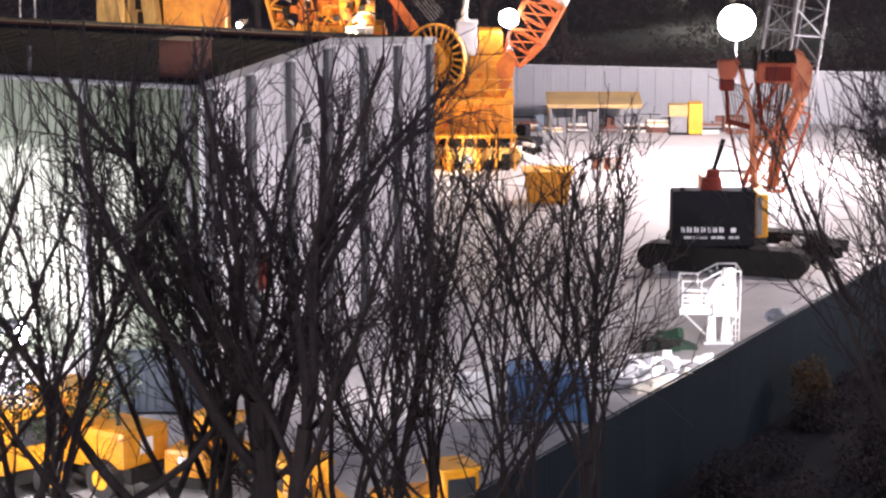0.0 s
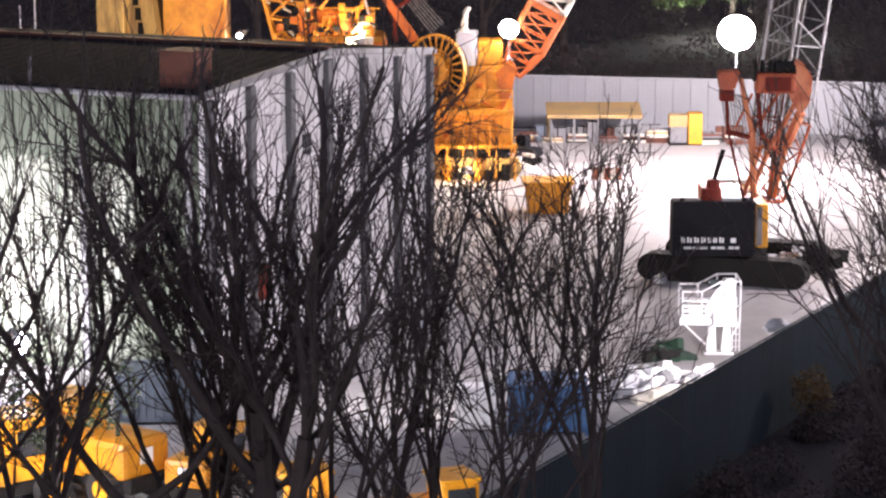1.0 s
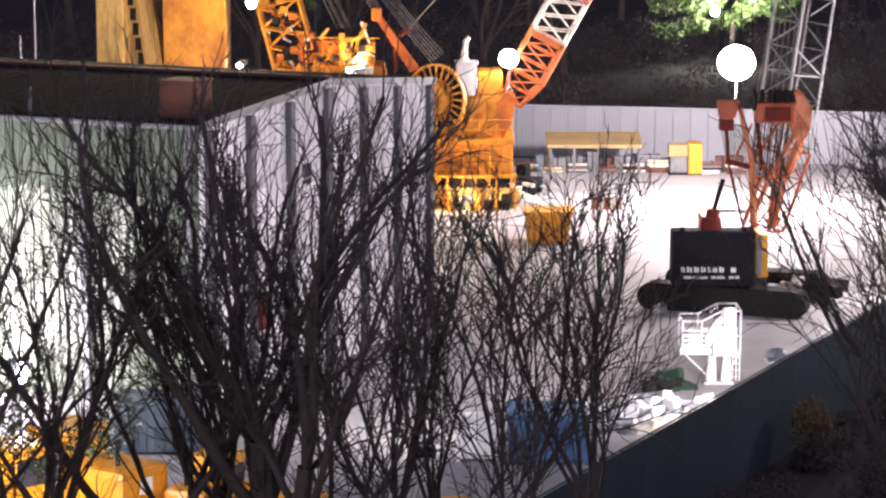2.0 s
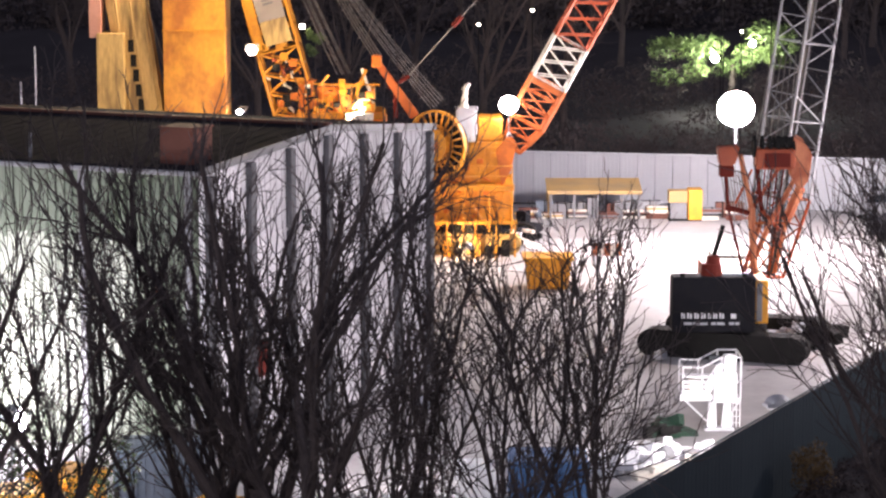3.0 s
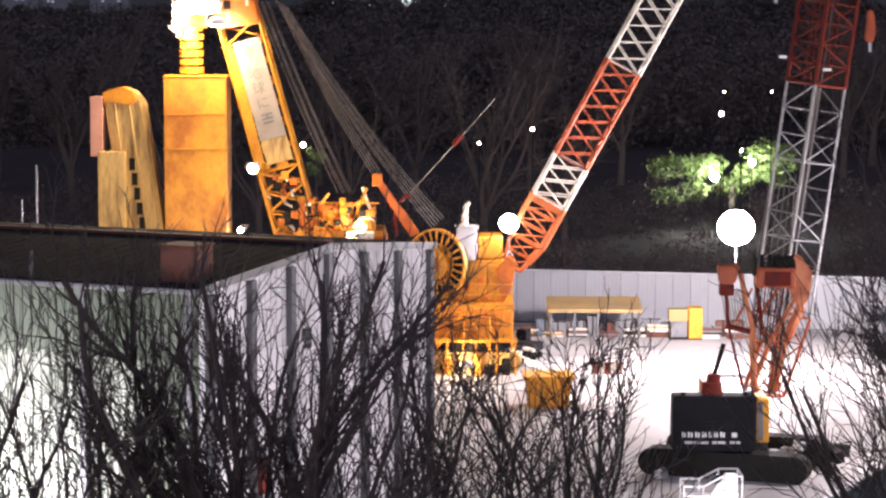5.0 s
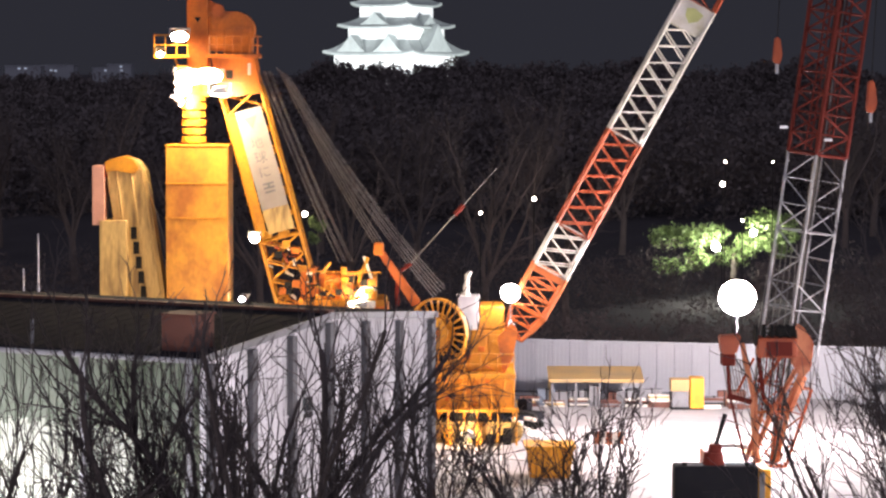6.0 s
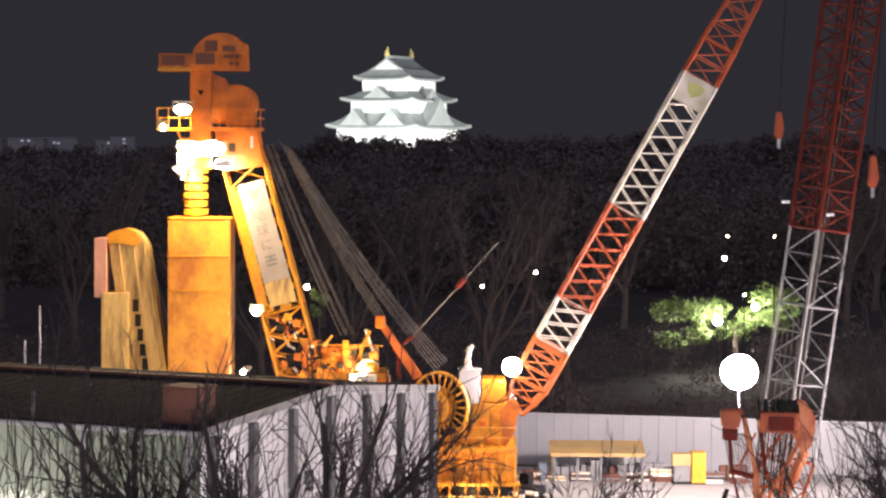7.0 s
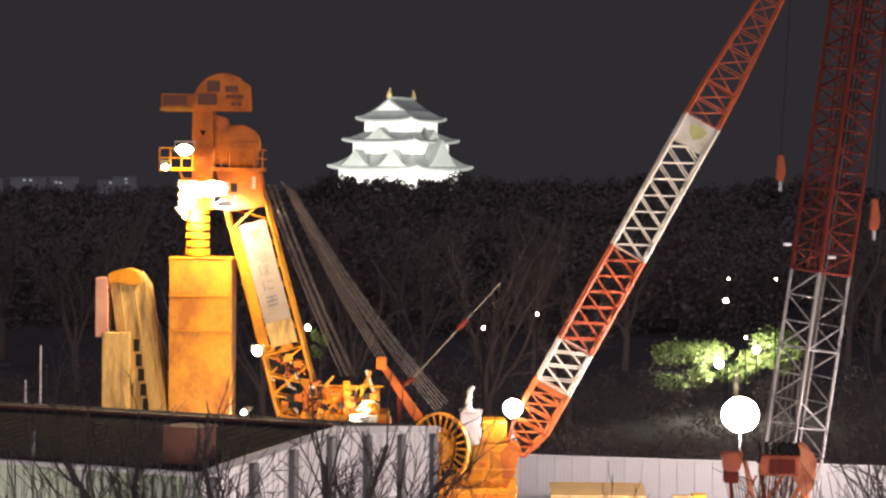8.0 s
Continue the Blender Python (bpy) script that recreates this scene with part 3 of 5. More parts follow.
for i, (x, w, h, mt) in enumerate(((-7.3, 0.7, 1.6, M_ORANGE), (-6.4, 1.1, 1.25, M_ORANGE), (-5.2, 0.6, 1.3, M_AMBER), (-4.5, 0.5, 0.9, M_ORANGE), (-3.7, 0.25, 1.2, M_AMBER))):
    part("winch_frame", box((x, 127.0 + 0.2 * (i % 2), 6.75), (x + w, 128.6, 6.75 + h), 0.06), mt, rig)
for i in range(4):
    x = -6.6 + i * 0.85
    part("winch_drum", rod_bm((x, 126.9, 7.2), (x, 127.6, 7.2), 0.36, n=18), M_AMBER if i % 2 else M_ORANGE, rig)
    rod("handrail", (x - 0.3, 126.8, 6.75), (x - 0.3, 126.8, 8.2), 0.035, M_AMBER, rig)
rod("handrail", (-7.2, 126.8, 8.2), (-3.2, 126.8, 8.15), 0.035, M_AMBER, rig)
for i in range(44):
    x, z = rng.uniform(-7.3, -3.4), rng.uniform(6.8, 8.2)
    if i % 3 == 0:
        part("fitting", box((x - 0.15, 126.6, z - 0.12), (x + rng.uniform(0.05, 0.3), 126.95, z + rng.uniform(0.05, 0.25)), 0.03), rng.choice([M_AMBER, M_ORANGE, M_PALE, M_TRACK]), rig)
    else:
        rod("hydraulic_pipe", (x, 126.65, z), (x + rng.uniform(-0.7, 0.7), 126.75, z + rng.uniform(-0.5, 0.6)), rng.uniform(0.03, 0.07), rng.choice([M_AMBER, M_ORANGE, M_TRACK, M_PALE]), rig)
rod("strut", (-4.6, 127, 7.0), (-3.9, 127, 8.9), 0.1, M_AMBER, rig)
rod("strut", (-4.1, 127, 8.95), (-3.5, 127, 7.2), 0.08, M_PALE, rig)
part("step_block", box((-4.9, 126.0, 6.4), (-3.5, 126.6, 6.75), 0.03), M_PALE, rig)
# square casing tower
for z0, z1, e in ((0, 6.6, 0), (6.6, 10.9, 0), (10.9, 12.65, 0), (12.65, 14.5, 0)):
    part("casing_section", box((-14.06, 126.4, z0 + 0.02), (-10.93, 129.6, z1 - 0.02), 0.05), M_CASING, rig, "amber steel casing")
for z in (10.9, 12.65, 14.55):
    part("flange", box((-14.1, 126.36, z - 0.035), (-10.89, 129.64, z + 0.035), 0.02), M_AMBER, rig)
for i in range(7):
    z = 14.7 + i * 0.42
    part("kelly_ring", rod_bm((-12.75, 127.6, z), (-12.75, 127.6, z + 0.3), 0.62 - 0.03 * (i % 2), n=20), M_AMBER, rig)
part("kelly_bar", box((-13.05, 127.3, 14.5), (-12.45, 127.9, 18.4), 0.04), M_AMBER, rig)
part("mast_column", box((-13.02, 127.0, 17.6), (-11.95, 128.3, 22.1), 0.06), M_ORANGE, rig)
part("emblem", prism([(-12.65, 21.0), (-12.3, 21.0), (-12.47, 20.72)], "y", 126.97, 126.995), M_TRACK, rig, "dark triangle emblem")
part("head_arm", box((-14.58, 126.8, 21.95), (-12.9, 128.5, 22.85), 0.06), M_ORANGE, rig)
part("arm_panel", box((-14.45, 126.765, 22.25), (-13.25, 126.815, 22.75), 0.01), M_BROWN_SHEET, rig)
part("head_rib", box((-14.62, 126.75, 21.95), (-12.9, 126.83, 22.15), 0.02), M_AMBER, rig)
dome = [(-11.4 + 1.62 * math.cos(math.pi * (1 - i / 18)), 22.25 + 1.65 * math.sin(math.pi * (1 - i / 18))) for i in range(13)] + [(-10.55, 23.55), (-10.18, 23.35), (-10.12, 22.0), (-13.02, 22.0)]
hood = part("head_hood", prism(dome, "y", 126.7, 128.6, 0.04), M_ORANGE, rig, "rounded orange sheave hood")
for x0, z0, x1, z1 in ((-12.7, 22.3, -11.75, 22.85), (-12.25, 22.95, -11.6, 23.5), (-11.35, 22.95, -10.7, 23.25), (-11.3, 22.62, -10.4, 22.8), (-11.05, 22.25, -10.45, 22.42)):
    part("vent", box((x0, 126.66, z0), (x1, 126.705, z1), 0.01), M_BROWN_SHEET, hood)
for i in range(6):
    rod("guard_rail", (-11.6 + i * 0.28, 126.6, 22.05), (-11.6 + i * 0.28, 126.6, 22.75), 0.025, M_ORANGE, hood)
part("motor_case", box((-11.2, 126.85, 19.2), (-9.75, 128.6, 20.5), 0.12), M_ORANGE, rig)
part("gear_case", box((-11.9, 127.0, 19.3), (-10.3, 129.0, 21.3), 0.15), M_ORANGE, rig)
part("sheave_cover", rod_bm((-10.55, 126.9, 20.35), (-10.55, 128.4, 20.35), 0.92, n=30), M_ORANGE, rig, "round orange sheave cover", )
part("gear_bracket", prism([(-11.95, 20.0), (-11.95, 21.85), (-11.6, 21.75), (-11.0, 21.15), (-10.2, 21.0), (-10.2, 20.0)], "y", 127.1, 128.4, 0.06), M_ORANGE, rig)
part("guide_pulley", rod_bm((-11.45, 126.95, 21.35), (-11.45, 127.1, 21.35), 0.32, n=20), M_BURNT, rig)
part("head_platform", box((-12.0, 126.5, 18.95), (-9.4, 129.2, 19.15), 0.03), M_ORANGE, rig)
rail(rig, (-11.9, 126.5), (-9.42, 129.0), 19.15, 0.9, M_ORANGE, 0.42)
part("boom_head", prism([(-11.8, 19.0), (-9.6, 19.0), (-9.25, 17.2), (-11.4, 16.9)], "y", 126.9, 129.0, 0.06), M_ORANGE, rig)
part("inspection_panel", box((-11.05, 126.86, 17.9), (-10.7, 126.92, 18.35), 0.01), M_TRACK, rig)
part("inspection_panel", box((-9.95, 126.86, 18.1), (-9.8, 126.92, 18.7), 0.01), M_PALE, rig)
part("side_platform", box((-14.65, 126.6, 18.95), (-12.9, 128.0, 19.1), 0.03), M_AMBER, rig)
rail(rig, (-14.62, 126.6), (-12.95, 128.0), 19.1, 1.0, M_AMBER, 0.5)
rod("platform_brace", (-13.6, 126.8, 18.9), (-13.0, 127.2, 17.4), 0.06, M_AMBER, rig)
part("lamp_frame", box((-13.6, 126.5, 16.95), (-13.2, 127.2, 18.3), 0.05), M_AMBER, rig)
part("lamp_frame", box((-13.5, 127.2, 17.0), (-11.9, 127.5, 18.6), 0.05), M_AMBER, rig)
# boom with banner
RA, RB = Vector((-5.95, 128, 1.0)), Vector((-10.33, 128, 17.3))
RD = (RB - RA).normalized()
RS = Vector((RD.z, 0, -RD.x))
lattice(rig, RA, RA + RD * 9.2, (1, 0, 0.25), 2.1, 2.1, 1.8, 1.8, M_AMBER, 9, 0.1, 0.06, cross=True)
lattice(rig, RA + RD * 9.2, RB, (1, 0, 0.25), 2.1, 2.05, 1.8, 1.8, M_AMBER, 7, 0.1, 0.06)
for i in range(30):
    c = RA + RD * rng.uniform(5.2, 9.6) + RS * rng.uniform(-0.85, 0.85)
    e = c + RD * rng.uniform(-0.5, 0.6) + RS * rng.uniform(-0.5, 0.5)
    rod("hydraulic_pipe", (c.x, rng.uniform(126.9, 127.4), c.z), (e.x, rng.uniform(126.9, 127.4), e.z), rng.uniform(0.04, 0.09), rng.choice([M_AMBER, M_ORANGE, M_TRACK, M_PALE, M_RED]), rig)
for i in range(16):
    c = RA + RD * rng.uniform(5.2, 9.9) + RS * rng.uniform(-0.7, 0.7)
    part("fitting", box((c.x - 0.2, 127.0, c.z - 0.15), (c.x + 0.2, 127.4, c.z + 0.2), 0.05), rng.choice([M_AMBER, M_ORANGE, M_TRACK]), rig)
part("ladder_panel", prism([tuple((RA + RD * s + RS * o)[k] for k in (0, 2)) for s, o in ((9.4, -0.98), (9.4, -0.6), (15.6, -0.55), (15.6, -0.98))], "y", 127.0, 127.06), M_AMBER, rig)
banner = part("banner", prism([tuple((RA + RD * s + RS * o)[k] for k in (0, 2)) for s, o in ((10.75, -0.52), (10.75, 0.84), (15.9, 0.8), (15.9, -0.56))], "y", 126.95, 126.99), M_BANNER, rig, "white vertical banner with grey lettering")
part("brown_panel", prism([tuple((RA + RD * s + RS * o)[k] for k in (0, 2)) for s, o in ((9.5, -0.5), (9.5, 0.86), (10.74, 0.84), (10.74, -0.52))], "y", 126.96, 127.0), M_OCHRE, rig, "brown panel for the lower end of the banner")
c = RA + RD * 15.2 + RS * 0.12
part("mark", prism([tuple((c + RS * a + RD * b)[k] for k in (0, 2)) for a, b in ((-0.35, 0.3), (0.35, 0.3), (0.0, -0.35))], "y", 126.93, 126.946), M_GREEN, banner, "green triangle mark")
tilt = math.atan2(RD.z, RD.x) - math.pi / 2
for i, ch in enumerate("地球に"):
    cu = bpy.data.curves.new("letter", "FONT")
    cu.body, cu.size, cu.align_x, cu.align_y, cu.extrude = ch, 0.66, "CENTER", "CENTER", 0.006
    tmp = new("letter", cu)
    me = bpy.data.meshes.new_from_object(tmp)
    bpy.data.objects.remove(tmp)
    me.materials.clear()
    me.materials.append(M_INK)
    at = RA + RD * (14.1 - i * 0.76) + RS * 0.12
    attach(new("letter", me), banner, Matrix.Translation((at.x, 126.94, at.z)) @ Matrix.Rotation(-tilt, 4, "Y") @ Matrix.Rotation(math.pi / 2, 4, "X"))
for i in range(1):
    for a0, b0, a1, b1 in ((-0.28, 0.26, 0.28, 0.16), (-0.28, 0.05, 0.28, -0.05), (-0.26, -0.16, 0.26, -0.26), (-0.06, 0.16, 0.06, 0.05)):
        c = RA + RD * (11.8 - i * 0.74) + RS * 0.14
        part("lettering_bar", prism([tuple((c + RS * a + RD * b)[k] for k in (0, 2)) for a, b in ((a0, b0), (a1, b0), (a1, b1), (a0, b1))], "y", 126.93 - 0.001 * i, 126.946), M_INK, banner)
for i in range(5):
    o = 0.13 * i + 0.05 * (i % 2)
    rope("hoist_rope", (-9.45 + o, 128 + 0.2 * i, 18.3), (-5.35 + 1.25 * o, 127.4 + 0.2 * i, 8.6), 0.28 + 0.05 * (i % 3), 0.028, rig)
for i in range(6):
    o = 0.13 * i
    rope("pendant_rope", (-8.6 + o, 128.2 + 0.1 * i, 18.5 - 0.1 * i), (-0.55 + 0.9 * o, 128.2 + 0.1 * i, 6.75 + 0.1 * i), 0.5 + 0.04 * (i % 2), 0.027, rig)
for i in range(4):
    rope("pendant_rope", (-8.35 + 0.12 * i, 129 + 0.2 * i, 18.0), (-3.6 + 0.16 * i, 128.2, 9.5), 0.35, 0.03, rig)
# red back mast of the rig
bm = prism([(-3.55, 9.3), (-3.3, 9.5), (-2.2, 8.0), (-1.2, 6.6), (-1.65, 6.35), (-2.45, 7.6)], "y", 127.2, 127.8, 0.05)
part("back_mast", bm, M_BURNT, rig, "burnt orange back mast")
part("mast_joint", box((-3.6, 127.0, 9.0), (-3.1, 128.0, 9.6), 0.1), M_ORANGE, rig)
rod("mast_pin", (-2.75, 127.4, 7.9), (-1.7, 127.4, 8.55), 0.1, M_RED_DARK, rig)
rod("mast_pin", (-2.4, 127.4, 6.4), (-2.4, 127.4, 8.0), 0.12, M_RED_DARK, rig)
rod("back_stay", (-2.1, 127.4, 8.15), (0.6, 127.4, 11.15), 0.035, M_ROPE, rig)
rod("stay_socket", (0.5, 127.4, 11.05), (0.95, 127.4, 11.55), 0.13, M_RED_DARK, rig)
rod("back_stay", (0.95, 127.4, 11.55), (2.63, 127.4, 13.43), 0.025, M_ROPE, rig)


def flood_lamp(at, aim, w, h, mat, parent=None, label="bright work floodlight on a bracket"):
    """A floodlight: housing, glowing glass, yoke."""
    m = look(at, aim)
    lamp = thing("floodlight", at, label, "floodlight", "floodlights")
    oval = Matrix.Diagonal((w / 2, h / 2, 1, 1))
    bm = rod_bm((0, 0, 0.02), (0, 0, 0.32), 1.12, 0.6, 24)
    bm.transform(m @ oval)
    part("housing", bm, M_STEEL, lamp)
    bm = rod_bm((0, 0, -0.05), (0, 0, 0.016), 0.9, 1.0, 24)
    bm.transform(m @ oval)
    part("lens", bm, mat, lamp, "glowing lens")
    bm = box((-w / 2 - 0.12, -0.05, 0.05), (-w / 2 - 0.06, 0.05, 0.55), 0.01)
    add_box(bm, (w / 2 + 0.06, -0.05, 0.05), (w / 2 + 0.12, 0.05, 0.55), 0.01)
    add_box(bm, (-w / 2 - 0.12, -0.05, 0.55), (w / 2 + 0.12, 0.05, 0.6), 0.01)
    bm.transform(m)
    part("yoke", bm, M_STEEL, lamp)
    return lamp
flood_lamp((-11.85, 126.1, 18.05), (-11.6, 116, 11.5), 1.3, 0.85, G_FLOOD)
# Extra lenses added to widen the head lamp's white glare.
for z in (18.1, 17.66, 17.22):
    flood_lamp((-13.2, 126.2, z), (-13.4, 118, z - 5.5), 0.6, 0.36, G_FLOOD)
flood_lamp((-12.6, 125.9, 18.0), (-12.6, 117, 12.5), 0.7, 0.8, G_FLOOD)
flood_lamp((-13.3, 126.4, 16.75), (-12.75, 127.3, 16.0), 0.3, 0.45, G_FLOOD)
flood_lamp((-11.2, 124.9, 17.2), (-11.7, 126.6, 12.6), 0.9, 0.45, G_FLOOD)
flood_lamp((-14.3, 126.4, 19.12), (-14.2, 120.0, 15.0), 0.28, 0.26, G_WARM)
rod("lamp_arm", (-11.2, 127.2, 17.9), (-11.2, 124.9, 17.7), 0.05, M_AMBER, rig)
flood_lamp((-13.3, 126.1, 20.0), (-13.0, 121.0, 15.0), 0.8, 0.6, G_WARM)
flood_lamp((-9.55, 125.7, 9.95), (-9.2, 115.0, 5.0), 0.42, 0.5, G_FLOOD)
flood_lamp((-4.25, 125.8, 6.7), (-6.0, 127.5, 9.0), 0.8, 0.25, G_WARM)
flood_lamp((1.2, 121.2, 0.75), (1.0, 123.5, 1.1), 0.4, 0.4, G_WARM)
flood_lamp((-10.3, 127.0, 6.75), (-11.5, 124.0, 5.5), 0.22, 0.22, G_COOL)



def lamp_post(x, y, z, aim, w, h, mat=None):
    """A floodlight on its own mast."""
    p = thing("lamp_mast", (x, y, 0), "thin steel mast carrying a floodlight", "lamp mast", "lamp masts")
    part("mast", rod_bm((x, y, 0), (x, y, z), 0.06), M_STEEL, p)
    part("foot", box((x - 0.4, y - 0.4, 0.02), (x + 0.4, y + 0.4, 0.2), 0.04), M_TRACK, p)
    flood_lamp((x, y + 0.2, z), aim, w, h, mat or G_WHITE)


# ---- pale service tower ----
tower = thing("service_tower", (-16.4, 128, 0), "faded ochre steel service tower with rounded cap", "tower")
part("base_block", box((-17.72, 126.6, 0), (-16.35, 129.2, 10.75), 0.04), M_OCHRE, tower)
leg = [(-17.45, 13.2), (-17.2, 13.75), (-16.6, 14.0), (-15.9, 13.8), (-15.41, 13.15), (-14.3, 5.5), (-16.3, 5.5)]
mast = part("leaning_mast", prism(leg, "y", 127.2, 128.8, 0.06), M_OCHRE, tower)
part("cap", prism([(-17.45, 13.2), (-17.5, 13.7), (-17.07, 13.88), (-16.5, 14.0), (-16.0, 13.8), (-15.75, 13.35), (-16.0, 13.1), (-16.9, 13.25)], "y", 127.0, 129.0, 0.04), M_AMBER, tower, "amber rounded cap")
for i in range(6):
    z = 10.4 - i * 0.75
    x = -16.2 + (10.4 - z) * 0.16
    part("slot", box((x, 127.12, z - 0.62), (x + 0.3, 127.17, z), 0.02), M_TRACK, mast)
for o in (0.0, 0.45, 0.8):
    rod("stiffener", (-16.9 + o * 1.6, 127.1, 13.2), (-16.0 + o * 1.9, 127.1, 5.5), 0.05, M_OCHRE, mast)
part("side_panel", box((-18.12, 126.9, 10.5), (-17.5, 128.6, 13.5), 0.03), M_PINK, tower, "faded pink side panel")
part("bracket", box((-17.5, 127.2, 12.9), (-16.9, 128.4, 13.5), 0.05), M_RED, tower)
rod("wire", (-15.3, 127.2, 12.6), (-14.3, 127.2, 9.0), 0.02, M_ROPE, tower)

tower.location.x += 0.28

for x, y, z0, z1 in ((-18.17, 112, 0, 11.03), (-19.17, 114, 0, 9.3)):
    post = thing("lightning_rod", (x, y, 0), "thin grey steel pole", "pole", "poles")
    part("pole", rod_bm((x, y, 0), (x, y, z1), 0.07, 0.04), M_STEEL, post)
    part("foot", box((x - 0.2, y - 0.2, 0), (x + 0.2, y + 0.2, 0.15), 0.03), M_STEEL, post)

# ---- dark crane with counterweight ----
crane_c = thing("crawler_crane", (11.5, 97, 0), "red crawler crane with black counterweight and lattice boom", "crane", "cranes")
crawler(crane_c, (7.75, 97.0), (14.0, 94.6), 0.95, 1.05)
crawler(crane_c, (9.2, 100.9), (15.4, 98.5), 0.95, 1.05)
part("turntable", rod_bm((11.5, 97.8, 0.8), (11.5, 97.8, 1.3), 1.3, n=28), M_TRACK, crane_c)
cw = part("counterweight", box((8.8, 95.0, 1.15), (12.0, 96.2, 3.3), 0.1), M_BLACK, crane_c, "black counterweight with white lettering bars")
part("counterweight_seam", box((8.78, 94.97, 1.95), (12.02, 95.03, 2.0), 0.01), M_TRACK, cw)
x = 9.15
for w in (0.16, 0.22, 0.2, 0.2, 0.14, 0.18, 0.2):
    bm = box((x, 94.965, 1.72), (x + w * 0.35, 94.99, 1.93), 0.005)
    add_box(bm, (x + w * 0.5, 94.965, 1.72), (x + w * 0.85, 94.99, 1.9), 0.005)
    part("lettering_bar", bm, M_WHITE, cw)
    x += w + 0.06
part("lettering_bar", box((11.05, 94.965, 1.72), (11.25, 94.99, 1.9), 0.005), M_WHITE, cw)
for x, w in ((9.25, 0.3), (9.6, 0.22), (9.86, 0.3), (10.3, 0.18), (10.52, 0.3), (10.98, 0.2), (11.22, 0.16)):
    part("lettering_bar", box((x, 94.965, 1.47), (x + w, 94.985, 1.57), 0.005), M_STEEL, cw)
for x in (9.2, 11.6):
    bm = rod_bm((x, 95.3, 3.3), (x, 95.3, 3.42), 0.09)
    part("lifting_lug", bm, M_TRACK, cw)
part("machine_house", box((10.4, 96.25, 1.3), (12.1, 101.5, 3.1), 0.08), M_RED, crane_c)
side = part("side_house", box((12.1, 95.9, 1.35), (12.6, 101.4, 3.05), 0.06), M_YELLOW, crane_c, "yellow side house")
part("side_door", box((12.14, 95.84, 1.45), (12.36, 95.9, 2.95), 0.02), M_POST, side)
cab = part("cab", box((11.0, 101.5, 1.4), (12.4, 103.2, 3.2), 0.12), M_PALE, crane_c)
part("cab_window", box((12.36, 101.7, 2.2), (12.43, 103.0, 3.0), 0.02), M_GLASS, cab)
bm = rod_bm((10.35, 95.7, 3.3), (10.35, 95.7, 3.75), 0.42, 0.36, 18)
add_rod(bm, (10.4, 95.7, 3.75), (10.4, 95.7, 4.05), 0.27, 0.24, 16)
part("winch_cover", bm, M_RED_DARK, crane_c)
rod("winch_lever", (10.4, 95.9, 3.8), (10.8, 95.9, 5.2), 0.09, M_TRACK, crane_c)
# gantry
head = part("gantry_head", box((12.04, 95.9, 7.35), (13.55, 96.9, 8.15), 0.12), M_RED, crane_c, "red gantry head")
part("head_panel", box((12.35, 95.86, 7.45), (13.35, 95.9, 8.0), 0.02), M_RED_DARK, head)
part("sheave_block", box((12.75, 96.1, 8.15), (13.6, 96.8, 8.55), 0.1), M_TRACK, crane_c)
for x in (12.0, 12.3, 12.6, 12.9, 13.2, 13.5):
    part("sheave", rod_bm((x - 0.05, 96.4, 8.2), (x + 0.05, 96.4, 8.2), 0.42, n=20), M_TRACK, crane_c)
# Salmon arm and legs: lamplight on red gantry steel put into the colour.
part("gantry_arm", prism([(13.5, 8.65), (13.75, 8.6), (14.2, 7.95), (14.1, 6.95), (13.75, 6.5), (13.35, 7.2)], "y", 96.0, 96.7, 0.06), M_SALMON, crane_c, "pale salmon gantry arm")
part("gantry_block", prism([(10.55, 8.2), (11.4, 8.25), (11.3, 7.75), (11.2, 7.5), (10.65, 7.5)], "y", 95.9, 96.7, 0.06), M_RED, crane_c)
part("gantry_block", box((10.66, 95.95, 7.05), (11.2, 96.6, 7.5), 0.06), M_RED_DARK, crane_c)
for p, q, r, mt in (((11.45, 96.2, 7.9), (11.95, 96.5, 5.8), 0.1, M_SALMON), ((11.95, 96.5, 5.8), (12.15, 96.8, 3.2), 0.15, M_SALMON), ((13.6, 96.2, 7.0), (12.65, 96.5, 5.15), 0.1, M_SALMON),
                    ((12.65, 96.5, 5.15), (12.0, 96.8, 3.4), 0.11, M_SALMON), ((13.8, 96.3, 6.6), (13.35, 96.8, 5.3), 0.2, M_SALMON), ((13.35, 96.8, 5.3), (13.05, 97.6, 3.1), 0.09, M_SALMON),
                    ((10.9, 96.2, 7.1), (11.05, 96.4, 5.75), 0.07, M_RED_DARK), ((11.05, 96.4, 5.75), (11.75, 96.9, 3.1), 0.05, M_RED_DARK), ((10.95, 96.3, 5.85), (11.85, 96.4, 5.6), 0.1, M_RED_DARK),
                    ((12.1, 96.3, 7.5), (12.35, 96.5, 5.7), 0.08, M_RED_DARK), ((12.35, 96.5, 5.7), (13.1, 96.6, 4.9), 0.07, M_RED), ((13.0, 96.4, 7.4), (11.95, 96.6, 5.7), 0.07, M_RED),
                    ((11.9, 96.5, 5.2), (13.4, 96.6, 5.2), 0.05, M_BURNT), ((11.3, 96.3, 6.0), (11.95, 96.5, 7.3), 0.05, M_RED), ((12.4, 97.0, 5.2), (11.8, 97.4, 3.2), 0.1, M_SALMON)):
    rod("gantry_leg", p, q, r, mt, crane_c)
for i in range(8):
    rod("gantry_rope", (10.72 + 0.11 * i, 96.35, 7.3), (11.0 + 0.11 * i, 96.5, 5.7), 0.028, M_ROPE, crane_c, n=6)
